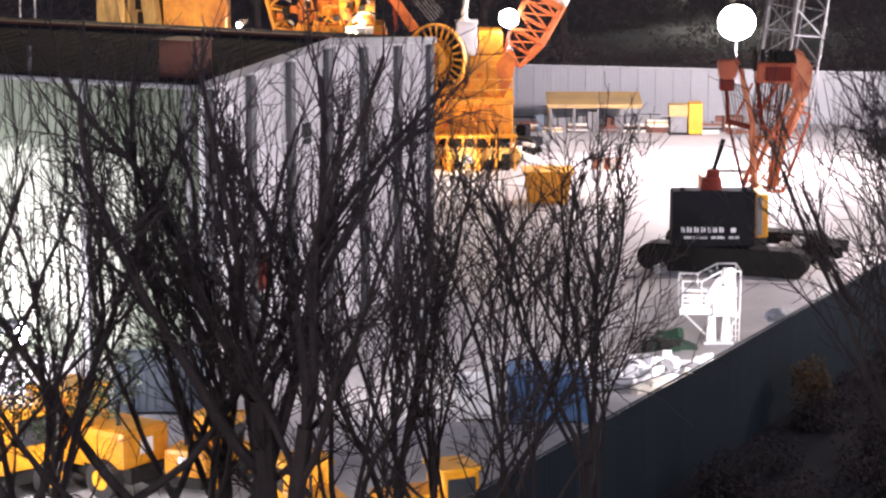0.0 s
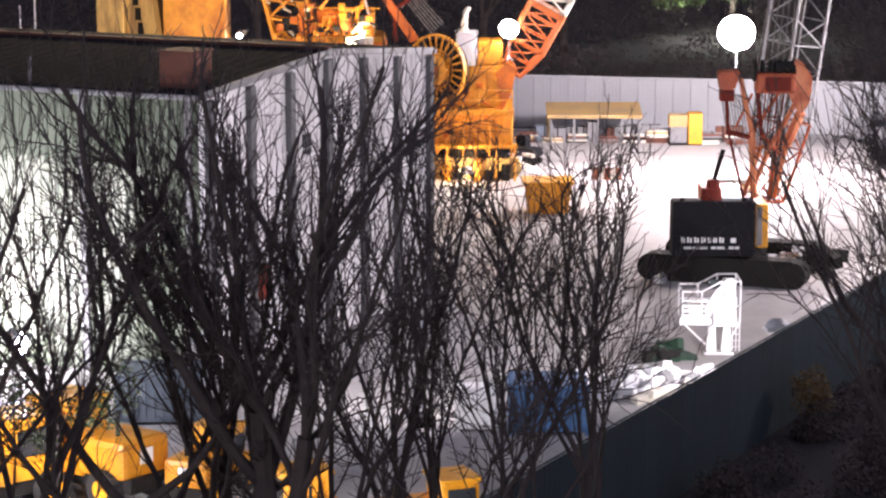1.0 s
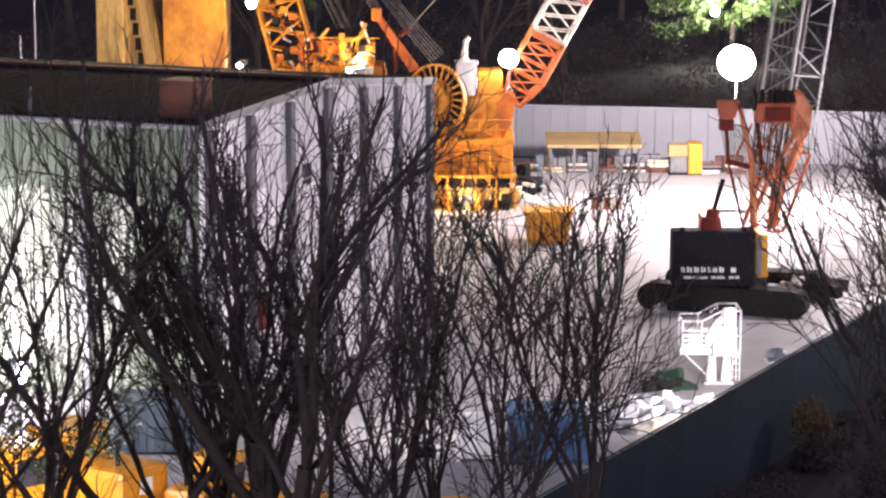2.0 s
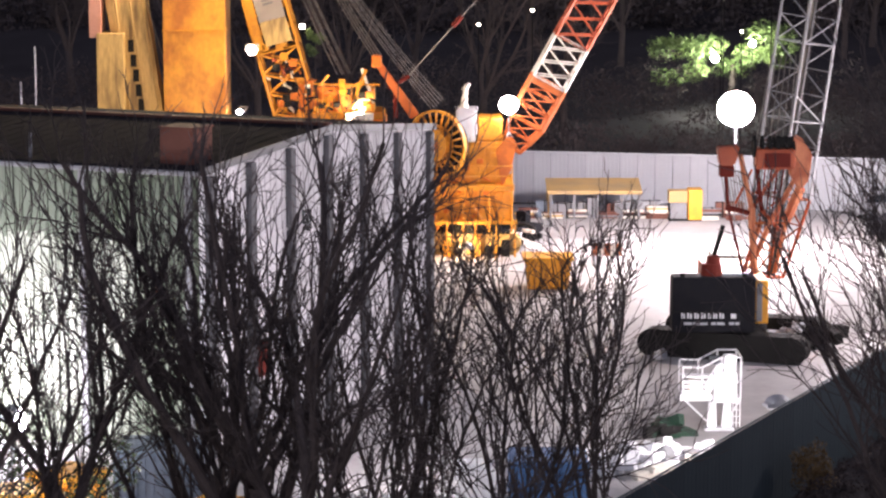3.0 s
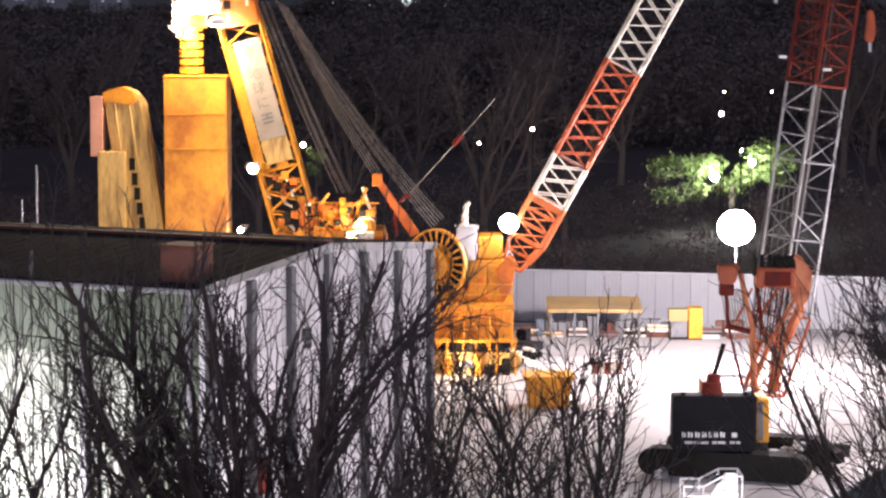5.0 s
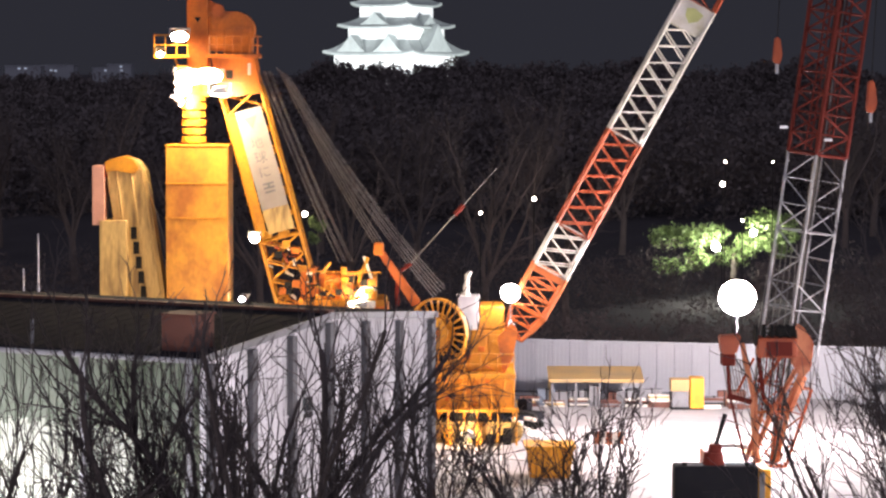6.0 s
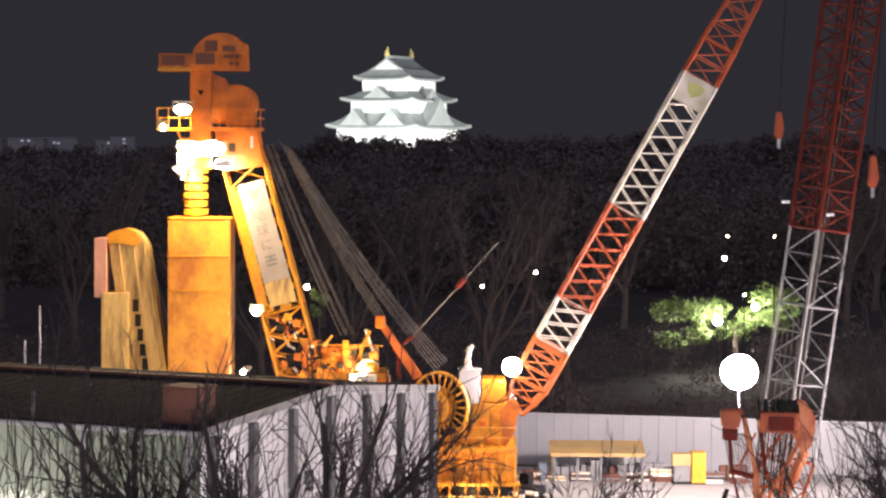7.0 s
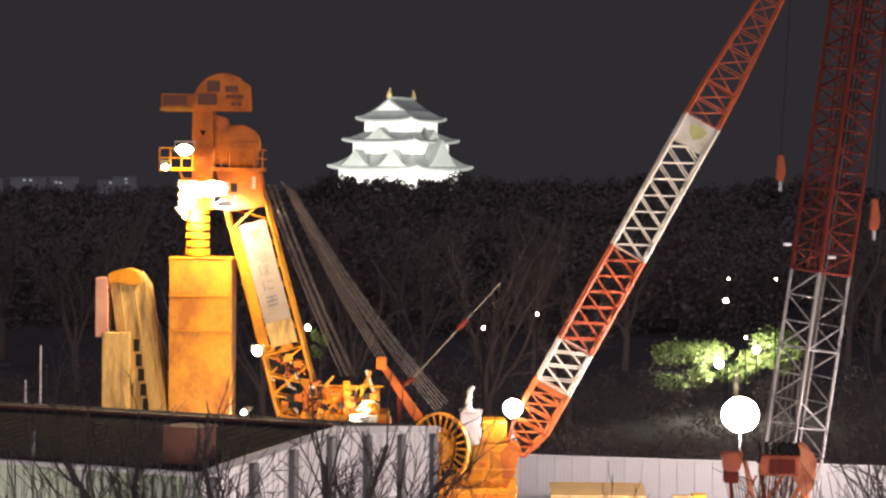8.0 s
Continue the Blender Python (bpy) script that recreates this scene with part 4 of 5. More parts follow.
for i in range(11):
    rod("gantry_rope", (12.1 + 0.12 * i, 96.35, 7.6), (12.0 + 0.1 * i, 96.8, 5.2 - 0.06 * i), 0.03, M_RED_DARK if i % 2 else M_ROPE, crane_c, n=6)
for i in range(6):
    rod("gantry_rope", (12.1 + 0.25 * i, 96.45, 8.5), (13.0 + 0.19 * i, 99.3, 11.5), 0.024, M_ROPE, crane_c, n=6)
# boom, turned a little so that two faces show
CA, CB = Vector((13.14, 100.0, 2.6)), Vector((16.75, 100.0, 29.5))
CD = (CB - CA).normalized()
CS = (0.82, 0.57, 0)
# Upper boom in dark red: its distance from the lamps is in the colour.
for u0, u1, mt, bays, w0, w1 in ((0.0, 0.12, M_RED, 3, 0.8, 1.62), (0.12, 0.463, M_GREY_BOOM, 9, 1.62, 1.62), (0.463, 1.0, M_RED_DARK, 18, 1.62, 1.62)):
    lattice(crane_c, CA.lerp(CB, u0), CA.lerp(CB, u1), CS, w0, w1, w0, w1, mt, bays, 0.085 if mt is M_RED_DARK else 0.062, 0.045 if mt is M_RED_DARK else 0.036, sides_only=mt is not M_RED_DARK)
for i in range(4):
    o = Vector(CS) * (-0.3 + 0.2 * i)
    rod("hoist_rope", CA.lerp(CB, 0.03) + o + Vector((0, -0.4, 0)), CB + o + Vector((0, -0.5, 0)), 0.018, M_TRACK, crane_c, n=6)
# Bars share the upper boom's dimmed red.
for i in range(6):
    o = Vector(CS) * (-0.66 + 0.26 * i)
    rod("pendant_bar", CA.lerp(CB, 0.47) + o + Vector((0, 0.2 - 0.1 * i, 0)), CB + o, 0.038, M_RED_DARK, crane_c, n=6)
ww = part("boom_walkway", prism([(-0.3, 0), (0.3, 0), (0.3, 27.0), (-0.3, 27.0)], "y", -0.03, 0.03), M_COLUMN, crane_c)
attach(ww, crane_c, Matrix.Translation(CA + Vector((0.1, 0.3, 0))) @ CD.to_track_quat("Z", "Y").to_matrix().to_4x4() @ Matrix.Rotation(0.4, 4, "Z"))
for z, x in ((16.1, 13.35), (15.6, 15.1)):
    part("marker_lamp", box((x - 0.16, 99.0, z), (x + 0.16, 99.2, z + 0.12), 0.03), M_WHITE, crane_c)


def hook_block(x, y, z, size):
    h = thing("hook_block", (x, y, z), "red crane hook block on a wire", "hook block", "hook blocks")
    part("cheek", prism([(x - 0.22 * size, z + 0.3), (x - 0.12 * size, z + 1.5 * size), (x + 0.12 * size, z + 1.5 * size), (x + 0.24 * size, z + 0.6), (x + 0.1, z + 0.2)], "y", y - 0.12, y + 0.12, 0.05), M_RED, h)
    part("hook", rod_bm((x, y, z - 0.15), (x, y, z + 0.3), 0.07), M_STEEL, h)
    part("wire", rod_bm((x, y, z + 1.4 * size), (x + 0.6, y, z + 14), 0.018, n=6), M_TRACK, h)


hook_block(12.9, 98.0, 18.4, 0.85)
hook_block(16.75, 99.0, 16.5, 1.0)
balloon_lamp((14.27, 122.0), 7.35, 0.88, 0.02)
balloon_lamp((19.8, 96.5), 7.5, 0.75, 0.02, G_MID)
balloon_lamp((-16.6, 79.3), 1.7, 0.43, 0.02, G_LOW)
lamp_post(-12.7, 59.5, 3.7, (-8.8, 64.5, 0.5), 0.6, 0.5)
lamp_post(-12.2, 117.5, 4.2, (-12.6, 126.4, 8.0), 0.7, 0.5, G_WARM)
# Two fill floodlights, added to brighten the near yard and the gable.
lamp_post(-4.6, 51.5, 3.2, (-2.0, 62.0, 0.8), 0.75, 0.6)
lamp_post(-0.6, 73.0, 3.0, (-4.0, 84.0, 6.5), 0.5, 0.4)


# ---- yard ----
def heap(name, x, y, n, w, d, h, mats, label, category, seed):
    """A heap of scrap: beams, plates and tubes lying over each other."""
    g = random.Random(seed)
    t = thing(name, (x, y, 0), label, category)
    for i in range(n):
        cx, cy, cz = x + g.uniform(-w, w), y + g.uniform(-d, d), g.uniform(0.1, h)
        m = Matrix.Translation((cx, cy, cz)) @ Euler((g.uniform(-0.3, 0.3), g.uniform(-0.4, 0.4), g.uniform(0, 3))).to_matrix().to_4x4()
        a, b, c = g.uniform(0.3, 0.9), g.uniform(0.1, 0.3), g.uniform(0.08, 0.25)
        part("scrap_piece", box((-a, -b, -c), (a, b, c), 0.03, m), g.choice(mats), t)
    return t


heap("scrap_heap", 14.6, 98.6, 22, 1.0, 0.9, 0.7, [M_TRACK, M_BLACK, M_STEEL, M_TRACK], "heap of dark steel attachments on the yard", "scrap heap", 5)


def small_excavator(x, y, rz, paint, s=1.0, label="small dark excavator standing on the yard"):
    e = thing("excavator", (0, 0, 0), label, "excavator")
    crawler(e, (-1.0, -0.65), (1.0, -0.65), 0.4, 0.5)
    crawler(e, (-1.0, 0.65), (1.0, 0.65), 0.4, 0.5)
    part("house", box((-1.1, -0.75, 0.6), (0.7, 0.75, 1.25), 0.1), paint, e)
    c = part("cab", box((-0.1, -0.7, 1.25), (0.75, 0.1, 2.1), 0.08), paint, e)
    part("cab_window", box((-0.0, -0.73, 1.5), (0.65, -0.695, 2.0), 0.02), M_GLASS, c)
    part("arm", prism([(0.7, 0.9), (0.7, 1.3), (1.6, 2.1), (2.0, 1.9), (1.6, 1.7)], "y", 0.2, 0.45, 0.03), paint, e)
    part("stick", prism([(1.8, 1.95), (2.05, 1.85), (2.3, 0.7), (2.1, 0.7)], "y", 0.22, 0.43, 0.03), paint, e)
    part("bucket", prism([(2.0, 0.7), (2.4, 0.75), (2.5, 0.3), (2.1, 0.1), (1.85, 0.3)], "y", 0.05, 0.6, 0.03), M_TRACK, e)
    m = Matrix.Translation((x, y, 0.02)) @ Matrix.Rotation(rz, 4, "Z") @ Matrix.Scale(s, 4)
    e.matrix_basis = m
    return e


small_excavator(4.25, 128.4, 2.6, M_BLACK, 0.7)
heap("scrap_heap", 3.7, 125.6, 10, 0.8, 0.6, 0.9, [M_TRACK, M_BLACK, M_PALE, M_WHITE], "dark and white machine parts heaped beside tracks", "scrap heap", 8)

tub = thing("skip_tub", (5.0, 113, 0), "yellow ribbed steel tub on the yard", "tub")
part("shell", prism([(3.9, 0.05), (5.65, 0.05), (5.85, 1.4), (3.7, 1.4)], "y", 112.2, 114.0, 0.04), M_YELLOW, tub)
for i in range(7):
    x = 3.88 + i * 0.29
    part("rib", box((x - 0.04, 112.1, 0.08), (x + 0.04, 112.2, 1.37), 0.015), M_AMBER, tub)
part("rim", box((3.62, 112.05, 1.37), (5.93, 114.1, 1.5), 0.03), M_YELLOW, tub)

store = thing("yellow_canopy", (8.3, 138, 0), "long yellow canopy over stored materials", "canopy")
part("roof_panel", prism([(136.4, 1.5), (139.0, 1.9), (139.0, 1.98), (136.4, 1.58)], "x", 5.7, 10.9), M_CANOPY, store)
part("front_beam", box((5.7, 136.3, 1.38), (10.9, 136.42, 1.58), 0.03), M_CANOPY, store)
for x in (5.9, 7.2, 8.5, 9.8, 10.75):
    part("post", box((x - 0.06, 136.5, 0), (x + 0.06, 136.62, 1.45), 0.01), M_POST, store)
part("side_panel", box((5.75, 136.6, 0.0), (5.85, 138.9, 1.45), 0.02), M_OCHRE, store)
g = random.Random(12)
for i in range(26):
    x = 5.6 + i * 0.7 + g.uniform(-0.2, 0.2)
    if 12.9 < x < 14.5 or x > 17.0:
        continue
    w, h, d = g.uniform(0.25, 0.6), g.uniform(0.45, 1.2), g.uniform(0.2, 0.5)
    y = 137.3 - 0.17 * max(0, x - 11) + g.uniform(-0.3, 0.4)
    crate = thing("material_crate", (x, y, 0), "", "crate", "stored crates")
    mt, words = g.choice([(M_POST, "grey stacked material crate by the hoarding"), (M_BROWN_SHEET, "rusty brown bundle of steel by the hoarding"), (M_SLATE, "slate blue material crate by the hoarding"), (M_POST, "grey stacked material crate by the hoarding")])
    tagged(crate, words, "crate", "stored crates")
    part("body", box((x - w, y - d, 0.08), (x + w, y + d, h), 0.03), mt, crate)
    part("pallet", box((x - w - 0.03, y - d - 0.03, 0.0), (x + w + 0.03, y + d + 0.03, 0.08), 0.01), M_POST, crate)
    part("strap", box((x - 0.04, y - d - 0.012, 0.06), (x + 0.04, y + d + 0.012, h + 0.012), 0), M_TRACK, crate)
gp = random.Random(41)
for i in range(9):
    x = 4.6 + 1.45 * i + gp.uniform(-0.15, 0.15)
    if 12.0 < x < 14.3:
        continue
    y = 136.9 - 0.17 * max(0, x - 11)
    h0, half = 0.02, gp.uniform(0.5, 0.68)
    stack = thing("plank_stack", (x, y, 0), "low stack of weathered planks and steel by the hoarding", "planks", "plank stacks")
    for k in range(gp.randint(4, 7)):
        t = gp.uniform(0.07, 0.13)
        o = gp.uniform(-0.12, 0.12)
        part("plank", box((x - half + o, y - 0.3 + 0.5 * o, h0), (x + half + o, y + 0.25, h0 + t - 0.012), 0.01), gp.choice([M_BROWN_SHEET, M_OCHRE, M_POST, M_PALE, M_TRACK, M_BROWN_SHEET]), stack)
        h0 += t
gen = thing("generator_box", (13.7, 136, 0), "tall yellow generator box with pale orange side cover", "generator")
part("cabinet", box((13.35, 135.4, 0.1), (14.1, 136.6, 1.75), 0.04), M_YELLOW, gen)
part("side_cover", box((12.3, 135.7, 1.0), (13.33, 136.6, 1.65), 0.04), M_CANOPY, gen)
part("skid", box((12.3, 135.5, 0), (14.1, 136.6, 0.1), 0.02), M_TRACK, gen)
part("side_frame", box((12.4, 135.8, 0.1), (13.3, 136.5, 1.0), 0.03), M_POST, gen)


def car(x, y, rz, paint, label):
    c = thing("parked_car", (0, 0, 0), label, "car", "parked cars")
    part("body", prism([(-2.1, 0.3), (2.1, 0.3), (2.15, 0.75), (1.3, 0.95), (0.7, 1.45), (-1.3, 1.48), (-2.0, 1.0), (-2.15, 0.7)], "y", -0.82, 0.82, 0.09), paint, c)
    part("side_window", prism([(-1.7, 1.0), (1.0, 1.0), (0.6, 1.38), (-1.2, 1.4)], "y", -0.85, 0.85, 0.02), M_GLASS, c)
    for wx in (-1.35, 1.35):
        for wy in (-0.75, 0.75):
            w = part("wheel", rod_bm((wx, wy - 0.12, 0.32), (wx, wy + 0.12, 0.32), 0.32, n=20), M_RUBBER, c)
            part("rim", rod_bm((wx, wy - 0.13, 0.32), (wx, wy + 0.13, 0.32), 0.19, n=14), M_STEEL, w)
    for wy in (-0.6, 0.6):
        part("headlight", box((2.08, wy - 0.15, 0.62), (2.17, wy + 0.15, 0.74), 0.02), M_WHITE, c)
    c.matrix_basis = Matrix.Translation((x, y, 0.02)) @ Matrix.Rotation(rz, 4, "Z")
    return c


car(24.4, 136.6, 0.2, M_GREY_BOOM, "silver-grey parked car beside the hoarding")
car(24.2, 127.6, 0.15, M_BLACK, "dark parked car on the yard")

# white lit access stand
stand = thing("access_stand", (9.0, 82.5, 0), "white mobile access lift with railed platform and outriggers", "work platform")
X0, X1, Y0, Y1, ZP, ZT = 8.1, 10.05, 83.2, 84.6, 1.05, 2.1
part("platform", box((X0, Y0, ZP - 0.08), (X1, Y1, ZP), 0.02), M_WHITE, stand)
part("toe_board", box((X0 - 0.1, Y0 - 0.04, ZP - 0.1), (9.3, Y0 + 0.02, ZP + 0.14), 0.02), M_WHITE, stand)
for x in (X0, 8.75, 9.4, X1):
    for y in (Y0, Y1):
        rod("upright", (x, y, ZP), (x, y, ZT if x < 9 else ZT + 0.35), 0.03, M_WHITE, stand)
for y in (Y0, Y1):
    rod("guard_rail", (X0, y, ZT), (8.75, y, ZT), 0.03, M_WHITE, stand)
    rod("guard_rail", (8.75, y, ZT), (9.4, y, ZT + 0.35), 0.03, M_WHITE, stand)
    rod("guard_rail", (9.4, y, ZT + 0.35), (X1, y, ZT + 0.35), 0.03, M_WHITE, stand)
    rod("guard_rail", (X0, y, 1.6), (X1, y, 1.6), 0.025, M_WHITE, stand)
for x, z in ((X0, ZT), (X1, ZT + 0.35)):
    rod("guard_rail", (x, Y0, z), (x, Y1, z), 0.03, M_WHITE, stand)
for k in range(4):
    part("basket_slat", box((8.12, Y0 + 0.02, ZP + 0.16 + 0.17 * k), (9.05 + 0.03 * k, Y0 + 0.05, ZP + 0.26 + 0.17 * k), 0.01), M_WHITE, stand)
part("tool_box", box((8.35, Y0 + 0.3, ZP), (8.8, Y0 + 0.8, ZP + 0.55), 0.04), M_PALE, stand)
rod("brace", (8.1, Y0, ZP), (8.9, Y0 - 0.2, 0.3), 0.03, M_WHITE, stand)
rod("brace", (10.05, Y0, ZP), (9.6, Y0 - 0.2, 0.3), 0.03, M_WHITE, stand)
part("arm_cover", prism([(8.95, 1.15), (9.35, 1.9), (9.5, 2.3), (9.25, 2.25), (8.8, 1.5)], "y", Y0 - 0.2, Y0 + 0.1, 0.04), M_WHITE, stand)
body = part("control_body", box((9.1, Y0 - 0.35, 0.95), (9.9, Y0 + 0.25, 2.0), 0.08), M_WHITE, stand, "white lift body")
part("body_cover", box((9.45, Y0 - 0.3, 2.0), (9.85, Y0 + 0.2, 2.55), 0.06), M_WHITE, body)
part("dark_window", box((9.0, Y0 + 0.3, 2.15), (9.35, Y0 + 0.34, 2.45), 0.01), M_GLASS, body)
for x in (8.88, 9.38):
    leg = part("outrigger_leg", prism([(x, 0.12), (x + 0.34, 0.12), (x + 0.3, 1.0), (x + 0.08, 1.0)], "y", Y0 - 0.4, Y0 - 0.1, 0.03), M_WHITE, stand, "white outrigger leg")
    part("foot_pad", box((x - 0.08, Y0 - 0.5, 0.02), (x + 0.42, Y0, 0.12), 0.02), M_STEEL, leg)
for i in range(3):
    rod("ladder_rail", (9.8 + 0.12 * i, Y0, 0.05), (9.8 + 0.12 * i, Y0, 1.0), 0.02, M_WHITE, stand)
for i in range(4):
    rod("rung", (9.8, Y0, 0.2 + 0.22 * i), (10.04, Y0, 0.2 + 0.22 * i), 0.015, M_WHITE, stand)
heap("rubble_pile", 7.6, 78.0, 26, 1.9, 1.2, 0.35, [M_PALE, M_WHITE, M_STEEL, M_WALL], "pale lumber and rubble beside the hoarding", "rubble", 21)
heap("rubble_pile", 4.4, 77.0, 26, 2.4, 1.0, 0.35, [M_PALE, M_WHITE, M_STEEL, M_YARD], "pale broken slabs on the yard", "rubble", 22)


heap("tarpaulin_heap", 7.55, 82.2, 8, 0.35, 0.3, 0.4, [M_TARP, M_TRACK, M_TARP], "crumpled dark green tarpaulin heap on the yard", "tarpaulin", 31)
bucket = thing("bucket", (8.35, 95.3, 0.02), "small white bucket tipped beside crawler tracks", "bucket")
part("pail", rod_bm((8.2, 95.3, 0.2), (8.5, 95.1, 0.32), 0.17, 0.21, 16), M_WHITE, bucket)
part("rim", rod_bm((8.49, 95.107, 0.316), (8.52, 95.087, 0.328), 0.225, n=16), M_STEEL, bucket)
board = thing("barrier_board", (7.9, 119.5, 0.02), "faded red and white barrier board on feet", "barrier")
for k in range(5):
    part("stripe", box((7.2 + 0.28 * k, 119.45, 0.5), (7.478 + 0.28 * k, 119.5, 1.1), 0.01), M_SALMON if k % 2 == 0 else M_PALE, board)
for x in (7.3, 8.45):
    part("foot", prism([(119.1, 0.02), (119.9, 0.02), (119.55, 0.7), (119.5, 0.7)], "x", x - 0.03, x + 0.03, 0.008), M_POST, board)


def container(x0, x1, y0, y1, h, paint, label):
    c = thing("container", ((x0 + x1) / 2, (y0 + y1) / 2, 0.02), label, "container", "containers")
    b = part("body", box((x0, y0, 0.1), (x1, y1, h), 0.03), paint, c)
    n = int((x1 - x0) / 0.25)
    for i in range(n):
        x = x0 + (x1 - x0) * (i + 0.5) / n
        part("rib", box((x - 0.05, y0 - 0.04, 0.2), (x + 0.05, y0 + 0.01, h - 0.1), 0.01), paint, b)
    for x in (x0, x1 - 0.12):
        part("corner_post", box((x, y0 - 0.05, 0.02), (x + 0.12, y0 + 0.08, h + 0.03), 0.01), paint, b)
    part("top_sheet", box((x0 + 0.1, y0 + 0.1, h), (x1 - 0.1, y1 - 0.1, h + 0.03), 0.01), paint, b)
    return c


container(1.95, 4.3, 71.8, 74.0, 1.45, M_BLUE, "low blue steel container on the yard")
container(0.4, 1.6, 72.2, 73.6, 1.2, M_WHITE, "small white container beside a blue one")
container(-9.8, -7.2, 73.0, 75.4, 1.5, M_SLATE, "low slate grey container beside the shed")


def yellow_machine(x, y, rz, s, label):
    """A compact yellow loader: hood, cab frame, wheels, bucket."""
    c = thing("loader", (0, 0, 0), label, "loader", "loaders")
    part("hood", box((-1.9, -0.85, 0.75), (0.2, 0.85, 1.75), 0.18), M_AMBER, c)
    part("chassis", box((-2.0, -0.7, 0.4), (2.0, 0.7, 0.8), 0.05), M_TRACK, c)
    k = part("cab", box((0.15, -0.75, 0.8), (1.45, 0.75, 2.35), 0.08), M_YELLOW, c)
    part("cab_window", box((0.3, -0.79, 1.45), (1.3, 0.79, 2.15), 0.03), M_GLASS, k)
    part("cab_roof", box((0.05, -0.85, 2.35), (1.55, 0.85, 2.5), 0.05), M_YELLOW, k)
    part("lift_arm", prism([(0.8, 1.2), (1.2, 1.4), (2.9, 0.7), (2.8, 0.45)], "y", -0.95, -0.75, 0.02), M_YELLOW, c)
    part("lift_arm", prism([(0.8, 1.2), (1.2, 1.4), (2.9, 0.7), (2.8, 0.45)], "y", 0.75, 0.95, 0.02), M_YELLOW, c)
    part("bucket", prism([(2.7, 0.1), (3.5, 0.12), (3.1, 0.5), (3.0, 0.95), (2.7, 0.9)], "y", -1.1, 1.1, 0.03), M_YELLOW, c)
    for wx in (-1.25, 1.25):
        for wy in (-0.85, 0.85):
            w = part("wheel", rod_bm((wx, wy - 0.18, 0.5), (wx, wy + 0.18, 0.5), 0.5, n=22), M_RUBBER, c)
            part("rim", rod_bm((wx, wy - 0.2, 0.5), (wx, wy + 0.2, 0.5), 0.26, n=16), M_YELLOW, w)
    part("exhaust", rod_bm((-1.2, 0.3, 1.75), (-1.2, 0.3, 2.4), 0.06), M_TRACK, c)
    part("plate", box((-1.93, -0.2, 1.1), (-1.89, 0.25, 1.5), 0.01), M_WHITE, c)
    c.matrix_basis = Matrix.Translation((x, y, 0.02)) @ Matrix.Rotation(rz, 4, "Z") @ Matrix.Scale(s, 4)
    return c


yellow_machine(-9.4, 65.5, 2.5, 1.05, "yellow wheel loader parked in the yard")
yellow_machine(-11.8, 64.0, 0.7, 1.0, "yellow wheel loader parked behind trees")
yellow_machine(-6.25, 65.2, 1.2, 0.75, "yellow wheel loader beside the shed")
yellow_machine(-3.3, 60.2, 1.9, 0.8, "small yellow loader near the hoarding")
yellow_machine(-0.3, 60.4, 0.4, 0.75, "small yellow loader beside the hoarding")
mastl = thing("lamp_mast", (-12.4, 70.8, 0), "work lamp mast shining on the shed wall", "lamp mast")
part("mast", rod_bm((-12.4, 70.8, 0), (-12.4, 70.8, 3.2), 0.06), M_STEEL, mastl)
part("foot", box((-12.8, 70.4, 0.02), (-12.0, 71.2, 0.2), 0.04), M_TRACK, mastl)
flood_lamp((-12.4, 70.9, 3.1), (-13.2, 80, 2.5), 0.5, 0.6, G_COOL)
flood_lamp((-12.05, 70.3, 3.1), (-11.2, 60.0, 1.0), 0.26, 0.75, G_COOL)
flood_lamp((10.25, 75.5, 2.5), (8.9, 82.9, 2.2), 0.75, 0.5, G_WHITE)


# ---- trees ----
def tubes(segs, sides):
    """segs: (p, q, r0, r1) -> one mesh of open tapered tubes."""
    verts, faces = [], []
    for p, q, r0, r1 in segs:
        d = (q - p).normalized()
        a = d.cross(Vector((0.3, 0.9, 0.2))).normalized()
        b = d.cross(a)
        n = len(verts)
        for c, r in ((p, r0), (q, r1)):
            for i in range(sides):
                t = 6.2832 * i / sides
                verts.append(c + a * (math.cos(t) * r) + b * (math.sin(t) * r))
        for i in range(sides):
            j = (i + 1) % sides
            faces.append((n + i, n + j, n + sides + j, n + sides + i))
    me = bpy.data.meshes.new("mesh")
    me.from_pydata([tuple(v) for v in verts], [], faces)
    return me


def stem(g, p, d, length, r, taper, n, wander, lift):
    out, path = [], [(p.copy(), d.copy(), r)]
    for i in range(n):
        d = (d + Vector((g.gauss(0, wander), g.gauss(0, wander), g.gauss(0, wander) + lift))).normalized()
        q = p + d * (length / n)
        r1 = r * (1 - (1 - taper) / n)
        out.append((p, q, r, r1))
        p, r = q, r1
        path.append((p.copy(), d.copy(), r))
    return out, path


def spread(g, d, angle):
    a = d.cross(Vector((g.gauss(0, 1), g.gauss(0, 1), g.gauss(0, 1)))).normalized()
    return (Matrix.Rotation(angle, 3, a) @ d).normalized()


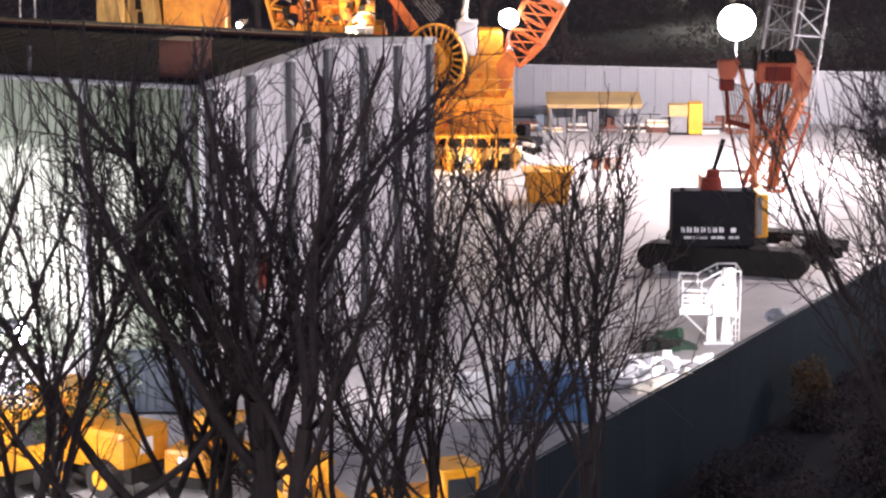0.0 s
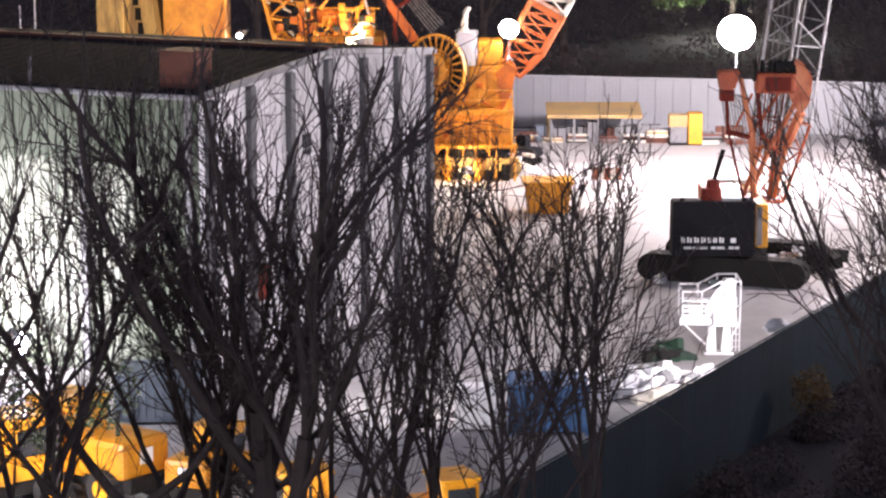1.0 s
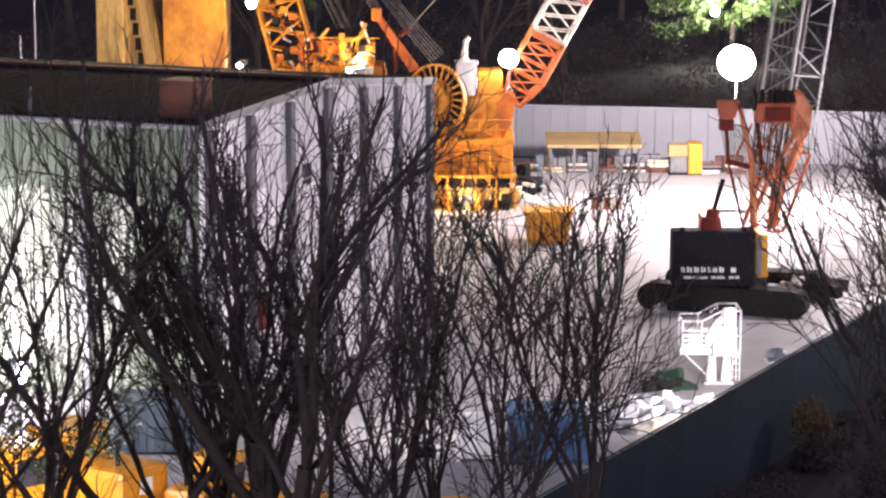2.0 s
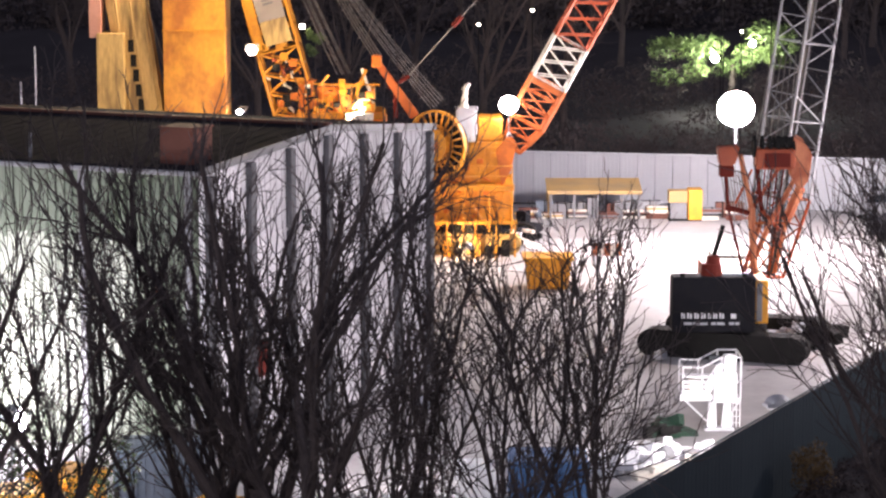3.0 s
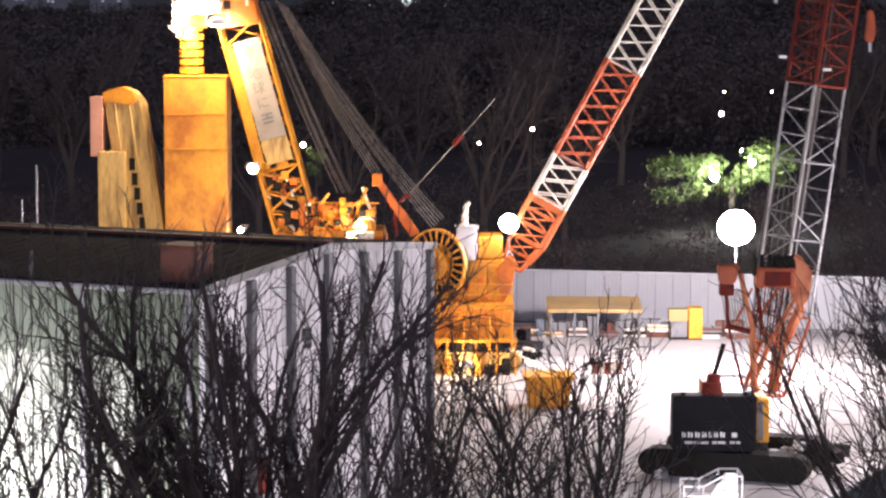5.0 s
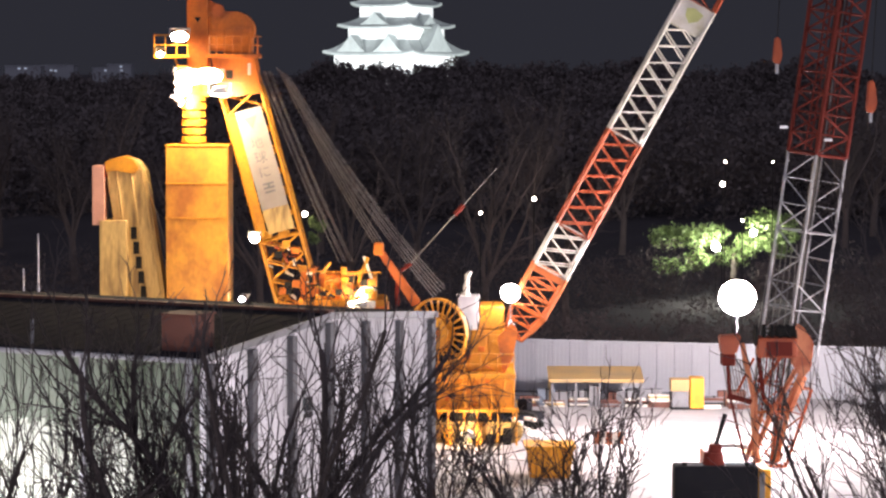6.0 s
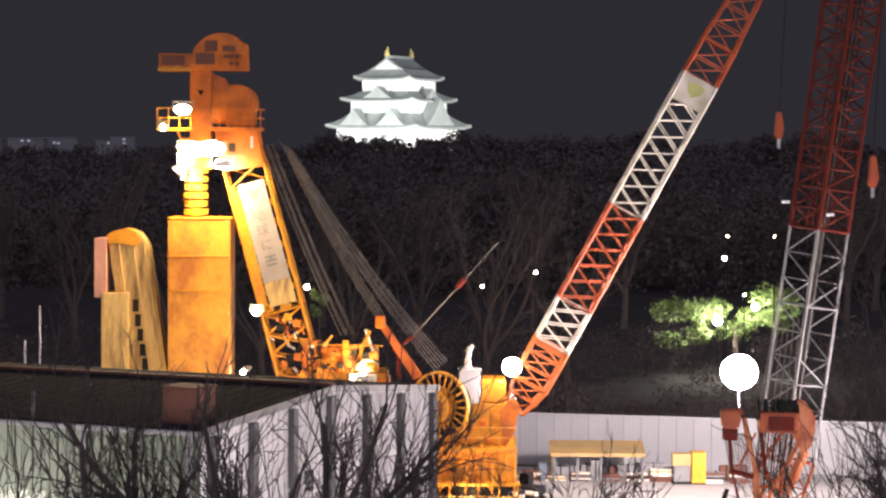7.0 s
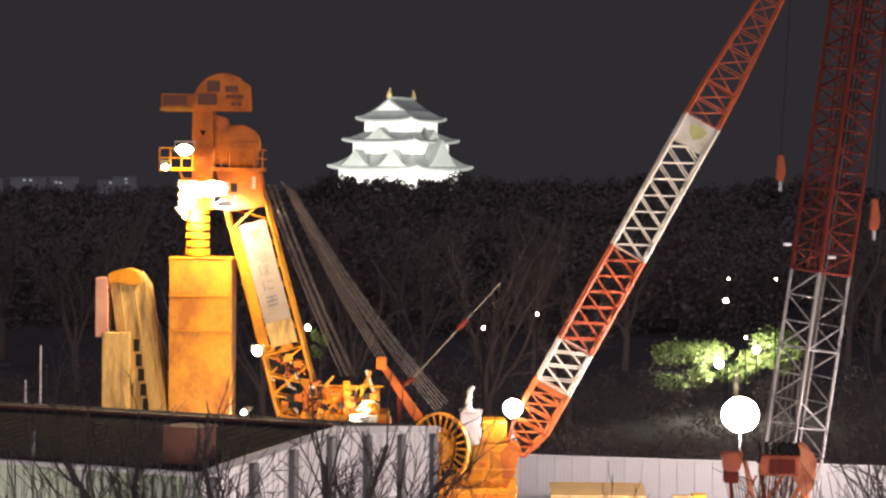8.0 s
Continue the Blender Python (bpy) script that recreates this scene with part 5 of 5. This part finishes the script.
def bare_tree(x, y, top, seed, limbs=6, dense=1.0, fork=4.2, r0=0.2, bark=None, label="bare winter tree with upright dark branches", fan=0.42, z0=0.0, fine=True, group="bare trees", thin=0.0, stems=1, clean=2):
    g = random.Random(seed)
    bark = bark or M_BARK
    t = thing("bare_tree", (x, y, z0), label, "tree", group)
    segs, path = stem(g, Vector((x, y, z0)), Vector((g.gauss(0, 0.04), g.gauss(0, 0.04), 1)), fork, r0, 0.8, 5, 0.03, 0.02)
    attach(tagged(new("trunk", tubes(segs, 9)), "dark trunk"), t).data.materials.append(bark)
    starts = [path[-1], path[-2]]
    for k in range(stems - 1):
        az = 1.5 + 3.3 * k + g.uniform(-0.4, 0.4)
        lean = Vector((0.22 * math.cos(az), 0.22 * math.sin(az), 1)).normalized()
        segs, side = stem(g, path[0][0] + Vector((math.cos(az), math.sin(az), 0)) * r0 * 0.7, lean, fork * g.uniform(0.85, 1.05), r0 * 0.8, 0.75, 6, 0.06, 0.03)
        attach(tagged(new("trunk", tubes(segs, 9)), "dark trunk"), t).data.materials.append(bark)
        starts += [side[-1], side[-2]]
    twigs, reach = [], (top - z0 - fork)
    for k in range(limbs):
        az = 6.2832 * (k + g.uniform(-0.3, 0.3)) / limbs
        lean = fan * g.uniform(0.35, 1.25)
        d = Vector((math.cos(az) * math.sin(lean), math.sin(az) * math.sin(lean), math.cos(lean)))
        ln = reach * g.uniform(0.75, 1.0) / max(0.75, math.cos(lean * 0.7))
        start, _, sr = starts[k % len(starts)]
        s, pl = stem(g, start, d, ln, sr * g.uniform(0.45, 0.7), 0.1, 11, 0.11, 0.05)
        ob = attach(new("limb", tubes(s, 7)), t)
        ob.data.materials.append(bark)
        for i in range(clean, len(pl)):
            for _ in range(2 if g.random() < 0.75 * dense and i > 4 else 1):
                p, dd, r = pl[i]
                l2 = reach * g.uniform(0.22, 0.45) * (1.15 - 0.6 * i / len(pl))
                s2, p2 = stem(g, p, spread(g, dd, g.uniform(0.25, 0.6)), l2, max(r * 0.5, 0.018), 0.3, 6, 0.15, 0.08)
                twigs += s2
                for j in range(1, len(p2)):
                    if thin and g.random() < thin:
                        continue
                    for _ in range(2 if g.random() < 0.5 * dense else 1):
                        pp, d3, r3 = p2[j]
                        l3 = l2 * g.uniform(0.25, 0.6)
                        s3, p3 = stem(g, pp, spread(g, d3, g.uniform(0.25, 0.65)), l3, max(r3 * 0.6, 0.012), 0.5, 4, 0.2, 0.07)
                        twigs += s3
                        if fine:
                            for jj in (1, 2, 3):
                                if g.random() < 0.45 * dense:
                                    p4, d4, r4 = p3[jj]
                                    s4, _ = stem(g, p4, spread(g, d4, g.uniform(0.4, 0.9)), l3 * g.uniform(0.3, 0.6), max(r4 * 0.7, 0.009), 0.6, 2, 0.12, 0.05)
                                    twigs += s4
    ob = attach(tagged(new("crown", tubes(twigs, 3)), "dense fine twigs", kind="stuff"), t)
    ob.data.materials.append(bark)
    return t


bare_tree(-3.1, 45.0, 15.0, 11, 12, 0.6, 7.3, 0.26, fan=0.74, thin=0.42, stems=3)
bare_tree(-3.9, 46.5, 13.2, 25, 6, 0.55, 5.4, 0.16, fan=0.7, thin=0.4)
bare_tree(-5.5, 45.6, 12.9, 12, 8, 0.62, 5.2, 0.2, fan=0.85, thin=0.38, stems=2)
bare_tree(-7.7, 44.5, 12.8, 13, 8, 0.68, 5.0, 0.18, fan=0.8, thin=0.35, stems=2)
bare_tree(-9.6, 43.0, 12.8, 18, 7, 0.65, 5.0, 0.17, fan=0.7, thin=0.35)
bare_tree(-1.0, 47.0, 12.3, 14, 8, 0.6, 5.4, 0.14, fan=0.6, thin=0.38, stems=2, clean=3)
bare_tree(-1.9, 45.6, 11.2, 26, 7, 0.6, 4.4, 0.12, fan=0.65, thin=0.35)
bare_tree(0.9, 46.5, 12.0, 15, 7, 0.6, 5.4, 0.11, fan=0.55, thin=0.38, stems=2, clean=3)
bare_tree(2.9, 47.5, 12.3, 16, 8, 0.65, 5.4, 0.12, fan=0.6, thin=0.34, stems=2, clean=3)
bare_tree(9.5, 45.0, 14.4, 31, 12, 0.6, 5.6, 0.15, fan=0.46, thin=0.1)
bare_tree(1.75, 46.0, 10.6, 19, 5, 0.4, 4.4, 0.08, fan=0.55, thin=0.4, clean=4)
bare_tree(-0.2, 45.0, 10.4, 22, 5, 0.4, 4.4, 0.08, fan=0.55, thin=0.4, clean=4)


def leaf_cloud(g, blobs, per, size):
    """Many small leaf triangles in uneven clumps."""
    tri = []
    for cx, cy, cz, rx, rz in blobs:
        d = g.normal(size=(per, 3))
        d /= np.linalg.norm(d, axis=1)[:, None]
        rad = g.uniform(0.35, 1.08, (per, 1)) ** 0.6
        lump = 1 + 0.22 * np.sin(d[:, :1] * 5 + cx) * np.cos(d[:, 2:] * 6 + cy)
        c = np.array([cx, cy, cz]) + d * rad * lump * np.array([rx, rx, rz])
        a, b = g.normal(size=(per, 3)), g.normal(size=(per, 3))
        s = size * g.uniform(0.5, 1.3, (per, 1))
        a, b = a / np.linalg.norm(a, axis=1)[:, None] * s, b / np.linalg.norm(b, axis=1)[:, None] * s
        tri.append(np.stack([c - a * 0.6, c + a * 0.6 + b * 0.2, c + b], 1))
    v = np.concatenate(tri).reshape(-1, 3)
    me = bpy.data.meshes.new("mesh")
    me.from_pydata(v.tolist(), [], np.arange(len(v)).reshape(-1, 3).tolist())
    return me


gn = np.random.default_rng(3)
blobs, hedge_blobs = [], []
for row in range(9):
    y = 232 + row * 12
    n = int((y * 0.5) / 4.5)
    for i in range(n):
        x = -y * 0.24 + y * 0.48 * (i + gn.uniform(-0.4, 0.4)) / n
        r = gn.uniform(2.6, 4.6)
        top = 12.5 + (row * 0.75 if x > -0.045 * y else row * 0.55) + gn.uniform(-1.6, 1.0) + 0.35 * math.sin(x * 0.12)
        blobs.append((x, y + gn.uniform(-4, 4), min(top, 19.0) - r * 0.8, r, r * 0.95))
        blobs.append((x + gn.uniform(-2, 2), y + gn.uniform(-4, 4), min(top, 19.0) - r * 2.2, r * 1.1, r * 1.1))
for i in range(60):
    x = -75 + 2.5 * i
    r = gn.uniform(2.2, 3.4)
    blobs += [(x, 330 + gn.uniform(-3, 3), (18.7 if x > -17 else 17.0) + 0.5 * math.sin(x * 0.31) + gn.uniform(-0.7, 0.5) - r * 0.8, r, r)] * 3 + [(x + 1.2, 334, 14.6, 2.6, 2.2)] * 2
for i in range(70):
    x = -42 + 1.25 * i
    r = gn.uniform(1.0, 2.2)
    hedge_blobs.append((x, 158 + gn.uniform(-4, 8), r * 0.7 + gn.uniform(0, 1.0), r, r))
woods = new("far_woods", leaf_cloud(gn, blobs, 900, 0.42))
woods.data.materials.append(M_LEAF_FAR)
tagged(woods, "dark evergreen woods on the far rise", "woods", kind="stuff")
for i in range(60):
    x = -46 + 1.6 * i
    r = gn.uniform(1.4, 2.6)
    hedge_blobs.append((x, 178 + gn.uniform(-6, 10), 1.5 + r * 0.6 + gn.uniform(0, 1.5), r, r))
hedge = new("roadside_hedge", leaf_cloud(gn, hedge_blobs, 900, 0.16))
hedge.data.materials.append(M_HEDGE)
tagged(hedge, "dark roadside hedge behind the hoarding", "hedge", kind="stuff")
gr = random.Random(77)
for i in range(20):
    y = gr.uniform(170, 225)
    x = -y * 0.2 + y * 0.4 * (i + gr.uniform(0, 1)) / 20
    if 0.075 < x / y < 0.15:
        continue
    bare_tree(x, y, rise(x, y) + gr.uniform(11, 15), 200 + i, 5, 0.5, 3.5, 0.3, M_BARK_FAR, "tall bare tree on the dark slope", 0.5, rise(x, y), False, "far bare trees")

lit = thing("green_tree", (22, 192, rise(22, 192)), "leafy evergreen tree lit green by a lamp", "tree")
zt = rise(22, 192)
part("trunk", rod_bm((22, 192, zt), (22.2, 192, 4.5), 0.3, 0.18), M_BARK_FAR, lit)
bl = [(16.6 + gn.uniform(-0.8, 0.8) + 0.56 * i, 191 + gn.uniform(-1.5, 2), 5.1 + gn.uniform(-1.5, 1.3) + 0.06 * i - 0.05 * abs(i - 8), gn.uniform(0.6, 1.7), gn.uniform(0.45, 1.0)) for i in range(19)]
crown = attach(new("crown", leaf_cloud(gn, bl, 420, 0.22)), lit)
crown.data.materials.append(M_LEAF)

zb = rise(-8.55, 168.7)
bush = thing("lit_shrub", (-8.55, 168.7, zb), "small pale green shrub beside a park lamp", "shrub")
part("trunk", rod_bm((-8.55, 168.7, zb), (-8.55, 168.7, 7.3), 0.08, 0.04), M_BARK_FAR, bush)
bb = [(-8.55 + gn.uniform(-0.45, 0.45), 168.7 + gn.uniform(-0.4, 0.4), 7.6 + gn.uniform(-0.8, 0.7), gn.uniform(0.2, 0.42), gn.uniform(0.2, 0.4)) for _ in range(8)]
attach(new("crown", leaf_cloud(gn, bb, 160, 0.12)), bush).data.materials.append(M_LEAF)


def street_lamp(x, y, z, mat, r=0.22):
    z0 = rise(x, y)
    s = thing("street_lamp", (x, y, z0), "small bright park lamp on a pole", "street lamp", "park lamps")
    part("pole", rod_bm((x, y, z0), (x, y, z - r), 0.035), M_TRACK, s)
    part("globe", ball((x, y, z), r, 14, 10), mat, s, "glowing lamp globe")
    part("cap", rod_bm((x, y, z + r * 0.9), (x, y, z + r * 1.2), r * 0.6, r * 0.2), M_POST, s)


for px, pz, r in ((2.84, 7.08, 0.22), (7.11, 8.21, 0.26), (22.12, 9.44, 0.36), (22.33, 11.2, 0.14), (23.74, 6.53, 0.18), (-11.16, 6.94, 0.42), (26.1, 11.2, 0.12)):
    street_lamp(px * 0.84, 168, 18.3 + (pz - 18.3) * 0.84, G_STREET, r * 0.42)
# Three unseen lamps, added to lift the near hoarding, trees and shrubs.
street_lamp(22.0, 79.0, 7.5, G_BALLOON, 0.22)
street_lamp(-14.0, 30.0, 9.0, G_FILL, 0.25)
street_lamp(12.0, 28.0, 9.0, G_FILL, 0.22)
street_lamp(20.4, 188.5, 5.2, G_STREET_COOL, 0.28)
street_lamp(23.2, 188.5, 6.3, G_STREET_COOL, 0.22)

for (x, y, z, r, seed) in ((-8.7, 55.0, 5.5, 1.25, 1), (-10.3, 52.0, 7.2, 0.6, 2)):
    ev = thing("evergreen_bush", (x, y, 0), "dark leafy evergreen among bare trees", "bush", "evergreens")
    part("trunk", rod_bm((x, y, 0), (x, y, z), 0.09, 0.05), M_BARK, ev)
    cl = [(x + gn.uniform(-r, r), y + gn.uniform(-r, r), z + gn.uniform(-0.9, 0.9) * r, r * gn.uniform(0.3, 0.55), r * gn.uniform(0.3, 0.5)) for _ in range(9)]
    cr = attach(new("crown", leaf_cloud(gn, cl, 260, 0.09)), ev)
    cr.data.materials.append(M_EVER)
# Bush leaves coloured brown for the street lamp's light on them.
browned = thing("brown_bush", (10.8, 72.0, 0), "brown bush beside the hoarding, lamp tint in its leaves", "bush")
part("trunk", rod_bm((10.8, 72.0, 0), (10.8, 72.0, 1.2), 0.06, 0.03), M_BARK, browned)
cl = [(10.8 + gn.uniform(-0.5, 0.5), 72.0 + gn.uniform(-0.4, 0.4), 1.2 + gn.uniform(-0.5, 0.5), gn.uniform(0.25, 0.45), gn.uniform(0.2, 0.4)) for _ in range(9)]
attach(new("crown", leaf_cloud(gn, cl, 260, 0.08)), browned).data.materials.append(M_LEAF_BROWN)
bank = []
for i in range(90):
    s, o = gn.uniform(6, 50), gn.uniform(0.9, 6.0)
    p = F0 + FD * s + FN * o
    r = gn.uniform(0.55, 1.0)
    bank.append((p.x, p.y, r * 0.55, r, r * 0.8))
shrubs = new("shrub_bank", leaf_cloud(gn, bank, 650, 0.1))
shrubs.data.materials.append(M_HEDGE)
tagged(shrubs, "dark brown shrubs along the outside of the hoarding", "shrubs", kind="stuff")

# ---- castle keep ----
keep = thing("castle_keep", (-11.2, 578, 11), "white floodlit castle keep with tiled tiered roofs", "castle")
KM = Matrix.Translation((-11.2, 578, 0)) @ Matrix.Rotation(radians(-30), 4, "Z")


def keep_part(name, bm, mat, parent=keep, label="", smooth=False):
    bm.transform(KM)
    return part(name, bm, mat, parent, label, smooth)


def tier(hx, hy, ix, iy, z0, z1, lift):
    """A tiled skirt roof with a hollow slope and lifted corners."""
    bm = bmesh.new()
    n, k = 16, 5
    for sx, sy, swap in ((1, 1, 0), (-1, 1, 1), (-1, -1, 0), (1, -1, 1)):
        for dz in (0, -0.55):
            vs = []
            for j in range(k + 1):
                u = j / k
                row = []
                for i in range(n + 1):
                    s = -1 + 2 * i / n
                    ax, ay = hx + (ix - hx) * u, hy + (iy - hy) * u
                    z = z0 + (z1 - z0) * (u ** 1.45) + lift * abs(s) ** 5 * (1 - u)
                    p = (s * ax * sy, -ay * sx, z + dz * (1 - u * 0.5)) if not swap else (ax * sx, s * ay * sy, z + dz * (1 - u * 0.5))
                    row.append(bm.verts.new(p))
                vs.append(row)
            for j in range(k):
                for i in range(n):
                    bm.faces.new((vs[j][i], vs[j][i + 1], vs[j + 1][i + 1], vs[j + 1][i]))
            if dz == 0:
                top = vs[0]
            else:
                for i in range(n):
                    bm.faces.new((top[i], top[i + 1], vs[0][i + 1], vs[0][i]))
    bmesh.ops.recalc_face_normals(bm, faces=bm.faces)
    return bm


def gablet(cx, face, half, z0, z1, out, back):
    """A triangular dormer gable with curved verges; face: which side it looks to."""
    pts = [(half * s, z0 + (z1 - z0) * (1 - abs(s)) ** 1.35) for s in (-1, -0.75, -0.5, -0.25, 0, 0.25, 0.5, 0.75, 1)]
    bm = prism([(cx + a, z) for a, z in pts], "y", -out, -back)
    inner = prism([(cx + a * 0.72, z0 + 0.1 + (z - z0) * 0.72) for a, z in pts], "y", -out - 0.06, -out + 0.05)
    for b in (bm, inner):
        b.transform(Matrix.Rotation(radians(90) * face, 4, "Z"))
    return bm, inner


keep_part("stone_base", prism([(-14, -14.5), (14, -14.5), (14, 14.5), (-14, 14.5)], "z", 6, 13), M_STONE)
for z0, z1, hx, hy in ((12.9, 22.6, 10.2, 10.6), (21.8, 29.0, 7.9, 8.2), (28.2, 33.9, 6.0, 6.3)):
    st = keep_part("storey", box((-hx, -hy, z0), (hx, hy, z1), 0.05), M_PLASTER, keep, "white plastered storey")
keep_part("tier_roof", tier(12.1, 12.5, 7.9, 8.2, 22.3, 25.6, 0.7), M_TILE, keep, "grey-green tiled roof", True)
keep_part("tier_roof", tier(9.7, 10.1, 6.0, 6.3, 28.5, 30.6, 0.6), M_TILE, keep, "grey-green tiled roof", True)
keep_part("top_roof", tier(7.5, 7.9, 4.3, 5.4, 33.4, 35.6, 0.7), M_TILE, keep, "grey-green tiled roof", True)
bm = prism([(4.6 * s, 35.4 + 2.9 * (1 - abs(s)) ** 1.2) for s in (-1, -0.75, -0.5, -0.25, 0, 0.25, 0.5, 0.75, 1)], "y", -5.6, 5.6)
keep_part("top_gable", bm, M_TILE, keep)
keep_part("gable_face", prism([(3.0 * s, 35.7 + 1.9 * (1 - abs(s)) ** 1.2) for s in (-1, -0.5, 0, 0.5, 1)], "y", -5.66, -5.5), M_PLASTER, keep)
keep_part("ridge", box((-0.35, -5.8, 38.1), (0.35, 5.8, 38.7), 0.1), M_TILE, keep)
for y in (-5.4, 5.4):
    bm = rod_bm((0, y, 38.5), (0, y, 39.6), 0.65, 0.45, 10)
    add_rod(bm, (0, y, 39.4), (0, y * 0.93, 40.6), 0.45, 0.15, 8)
    keep_part("roof_finial", bm, M_GOLD, keep, "gilded ridge finial")
for cx, face, half, z0, z1, out, back in ((-5.2, 0, 4.0, 22.7, 26.6, 11.6, 7.5), (4.6, 0, 4.0, 22.7, 26.6, 11.6, 7.5), (0.0, 1, 6.4, 22.8, 29.0, 11.2, 6.5),
                                         (-0.4, 0, 4.0, 28.9, 31.6, 9.2, 5.8), (0.0, 1, 3.0, 28.9, 31.2, 9.0, 5.5), (0, 3, 6, 22.8, 28.5, 11.2, 6.5)):
    a, b = gablet(cx, face, half, z0, z1, out, back)
    gb = keep_part("dormer_gable", a, M_TILE, keep)
    keep_part("gable_face", b, M_TILE, gb)


def spot(name, at, aim, watts, colour, cone=70, size=1.0):
    li = bpy.data.lights.new(name, "SPOT")
    li.energy, li.color, li.spot_size, li.spot_blend, li.shadow_soft_size = watts, colour, radians(cone), 0.4, size
    ob = new(name, li)
    ob.matrix_basis = look(at, aim)


spot("castle_floodlight", (-48, 538, 16), (-12, 574, 28), CASTLE_W, (0.92, 1.0, 0.98))
spot("castle_floodlight", (-8, 532, 16), (-11, 574, 27), CASTLE_W, (0.92, 1.0, 0.98))
spot("castle_floodlight", (30, 548, 16), (-8, 574, 28), CASTLE_W, (0.92, 1.0, 0.98))

# ---- the building that the view is taken from ----
host = thing("host_building", (0, -8, 0), "plain grey apartment building with a balcony", "building", kind="structure")
part("wall", box((-20, -14, 0), (20, -1.6, 32), 0.1), M_DIM, host)
part("balcony", box((-6, -1.6, 16.6), (6, 0.9, 16.8), 0.03), M_DIM, host)
part("parapet", box((-6, 0.75, 16.8), (6, 0.9, 17.7), 0.03), M_DIM, host)

# ---- far city ----
gc = random.Random(9)
for i in range(6):
    x, y = -208 + i * 13 + gc.uniform(-4, 4), 1150 + gc.uniform(-60, 60)
    h, w = gc.uniform(18.9, 21.0), gc.uniform(5, 8)
    b = thing("apartment_building", (x, y, 11), "far grey apartment block with a few lit windows", "building", "far buildings")
    wall = part("wall", box((x - w, y - 6, 11), (x + w, y + 6, h), 0.1), M_DIM, b)
    part("roof", box((x - w - 0.3, y - 6.3, h), (x + w + 0.3, y + 6.3, h + 0.5), 0.1), M_DIM, b)
    for k in range(2):
        wx, wz = x + gc.uniform(-w + 1, w - 1), gc.uniform(18.0, h - 0.4)
        part("window", box((wx - 0.6, y - 6.1, wz - 0.4), (wx + 0.6, y - 5.98, wz + 0.4), 0), G_WINDOW, wall)
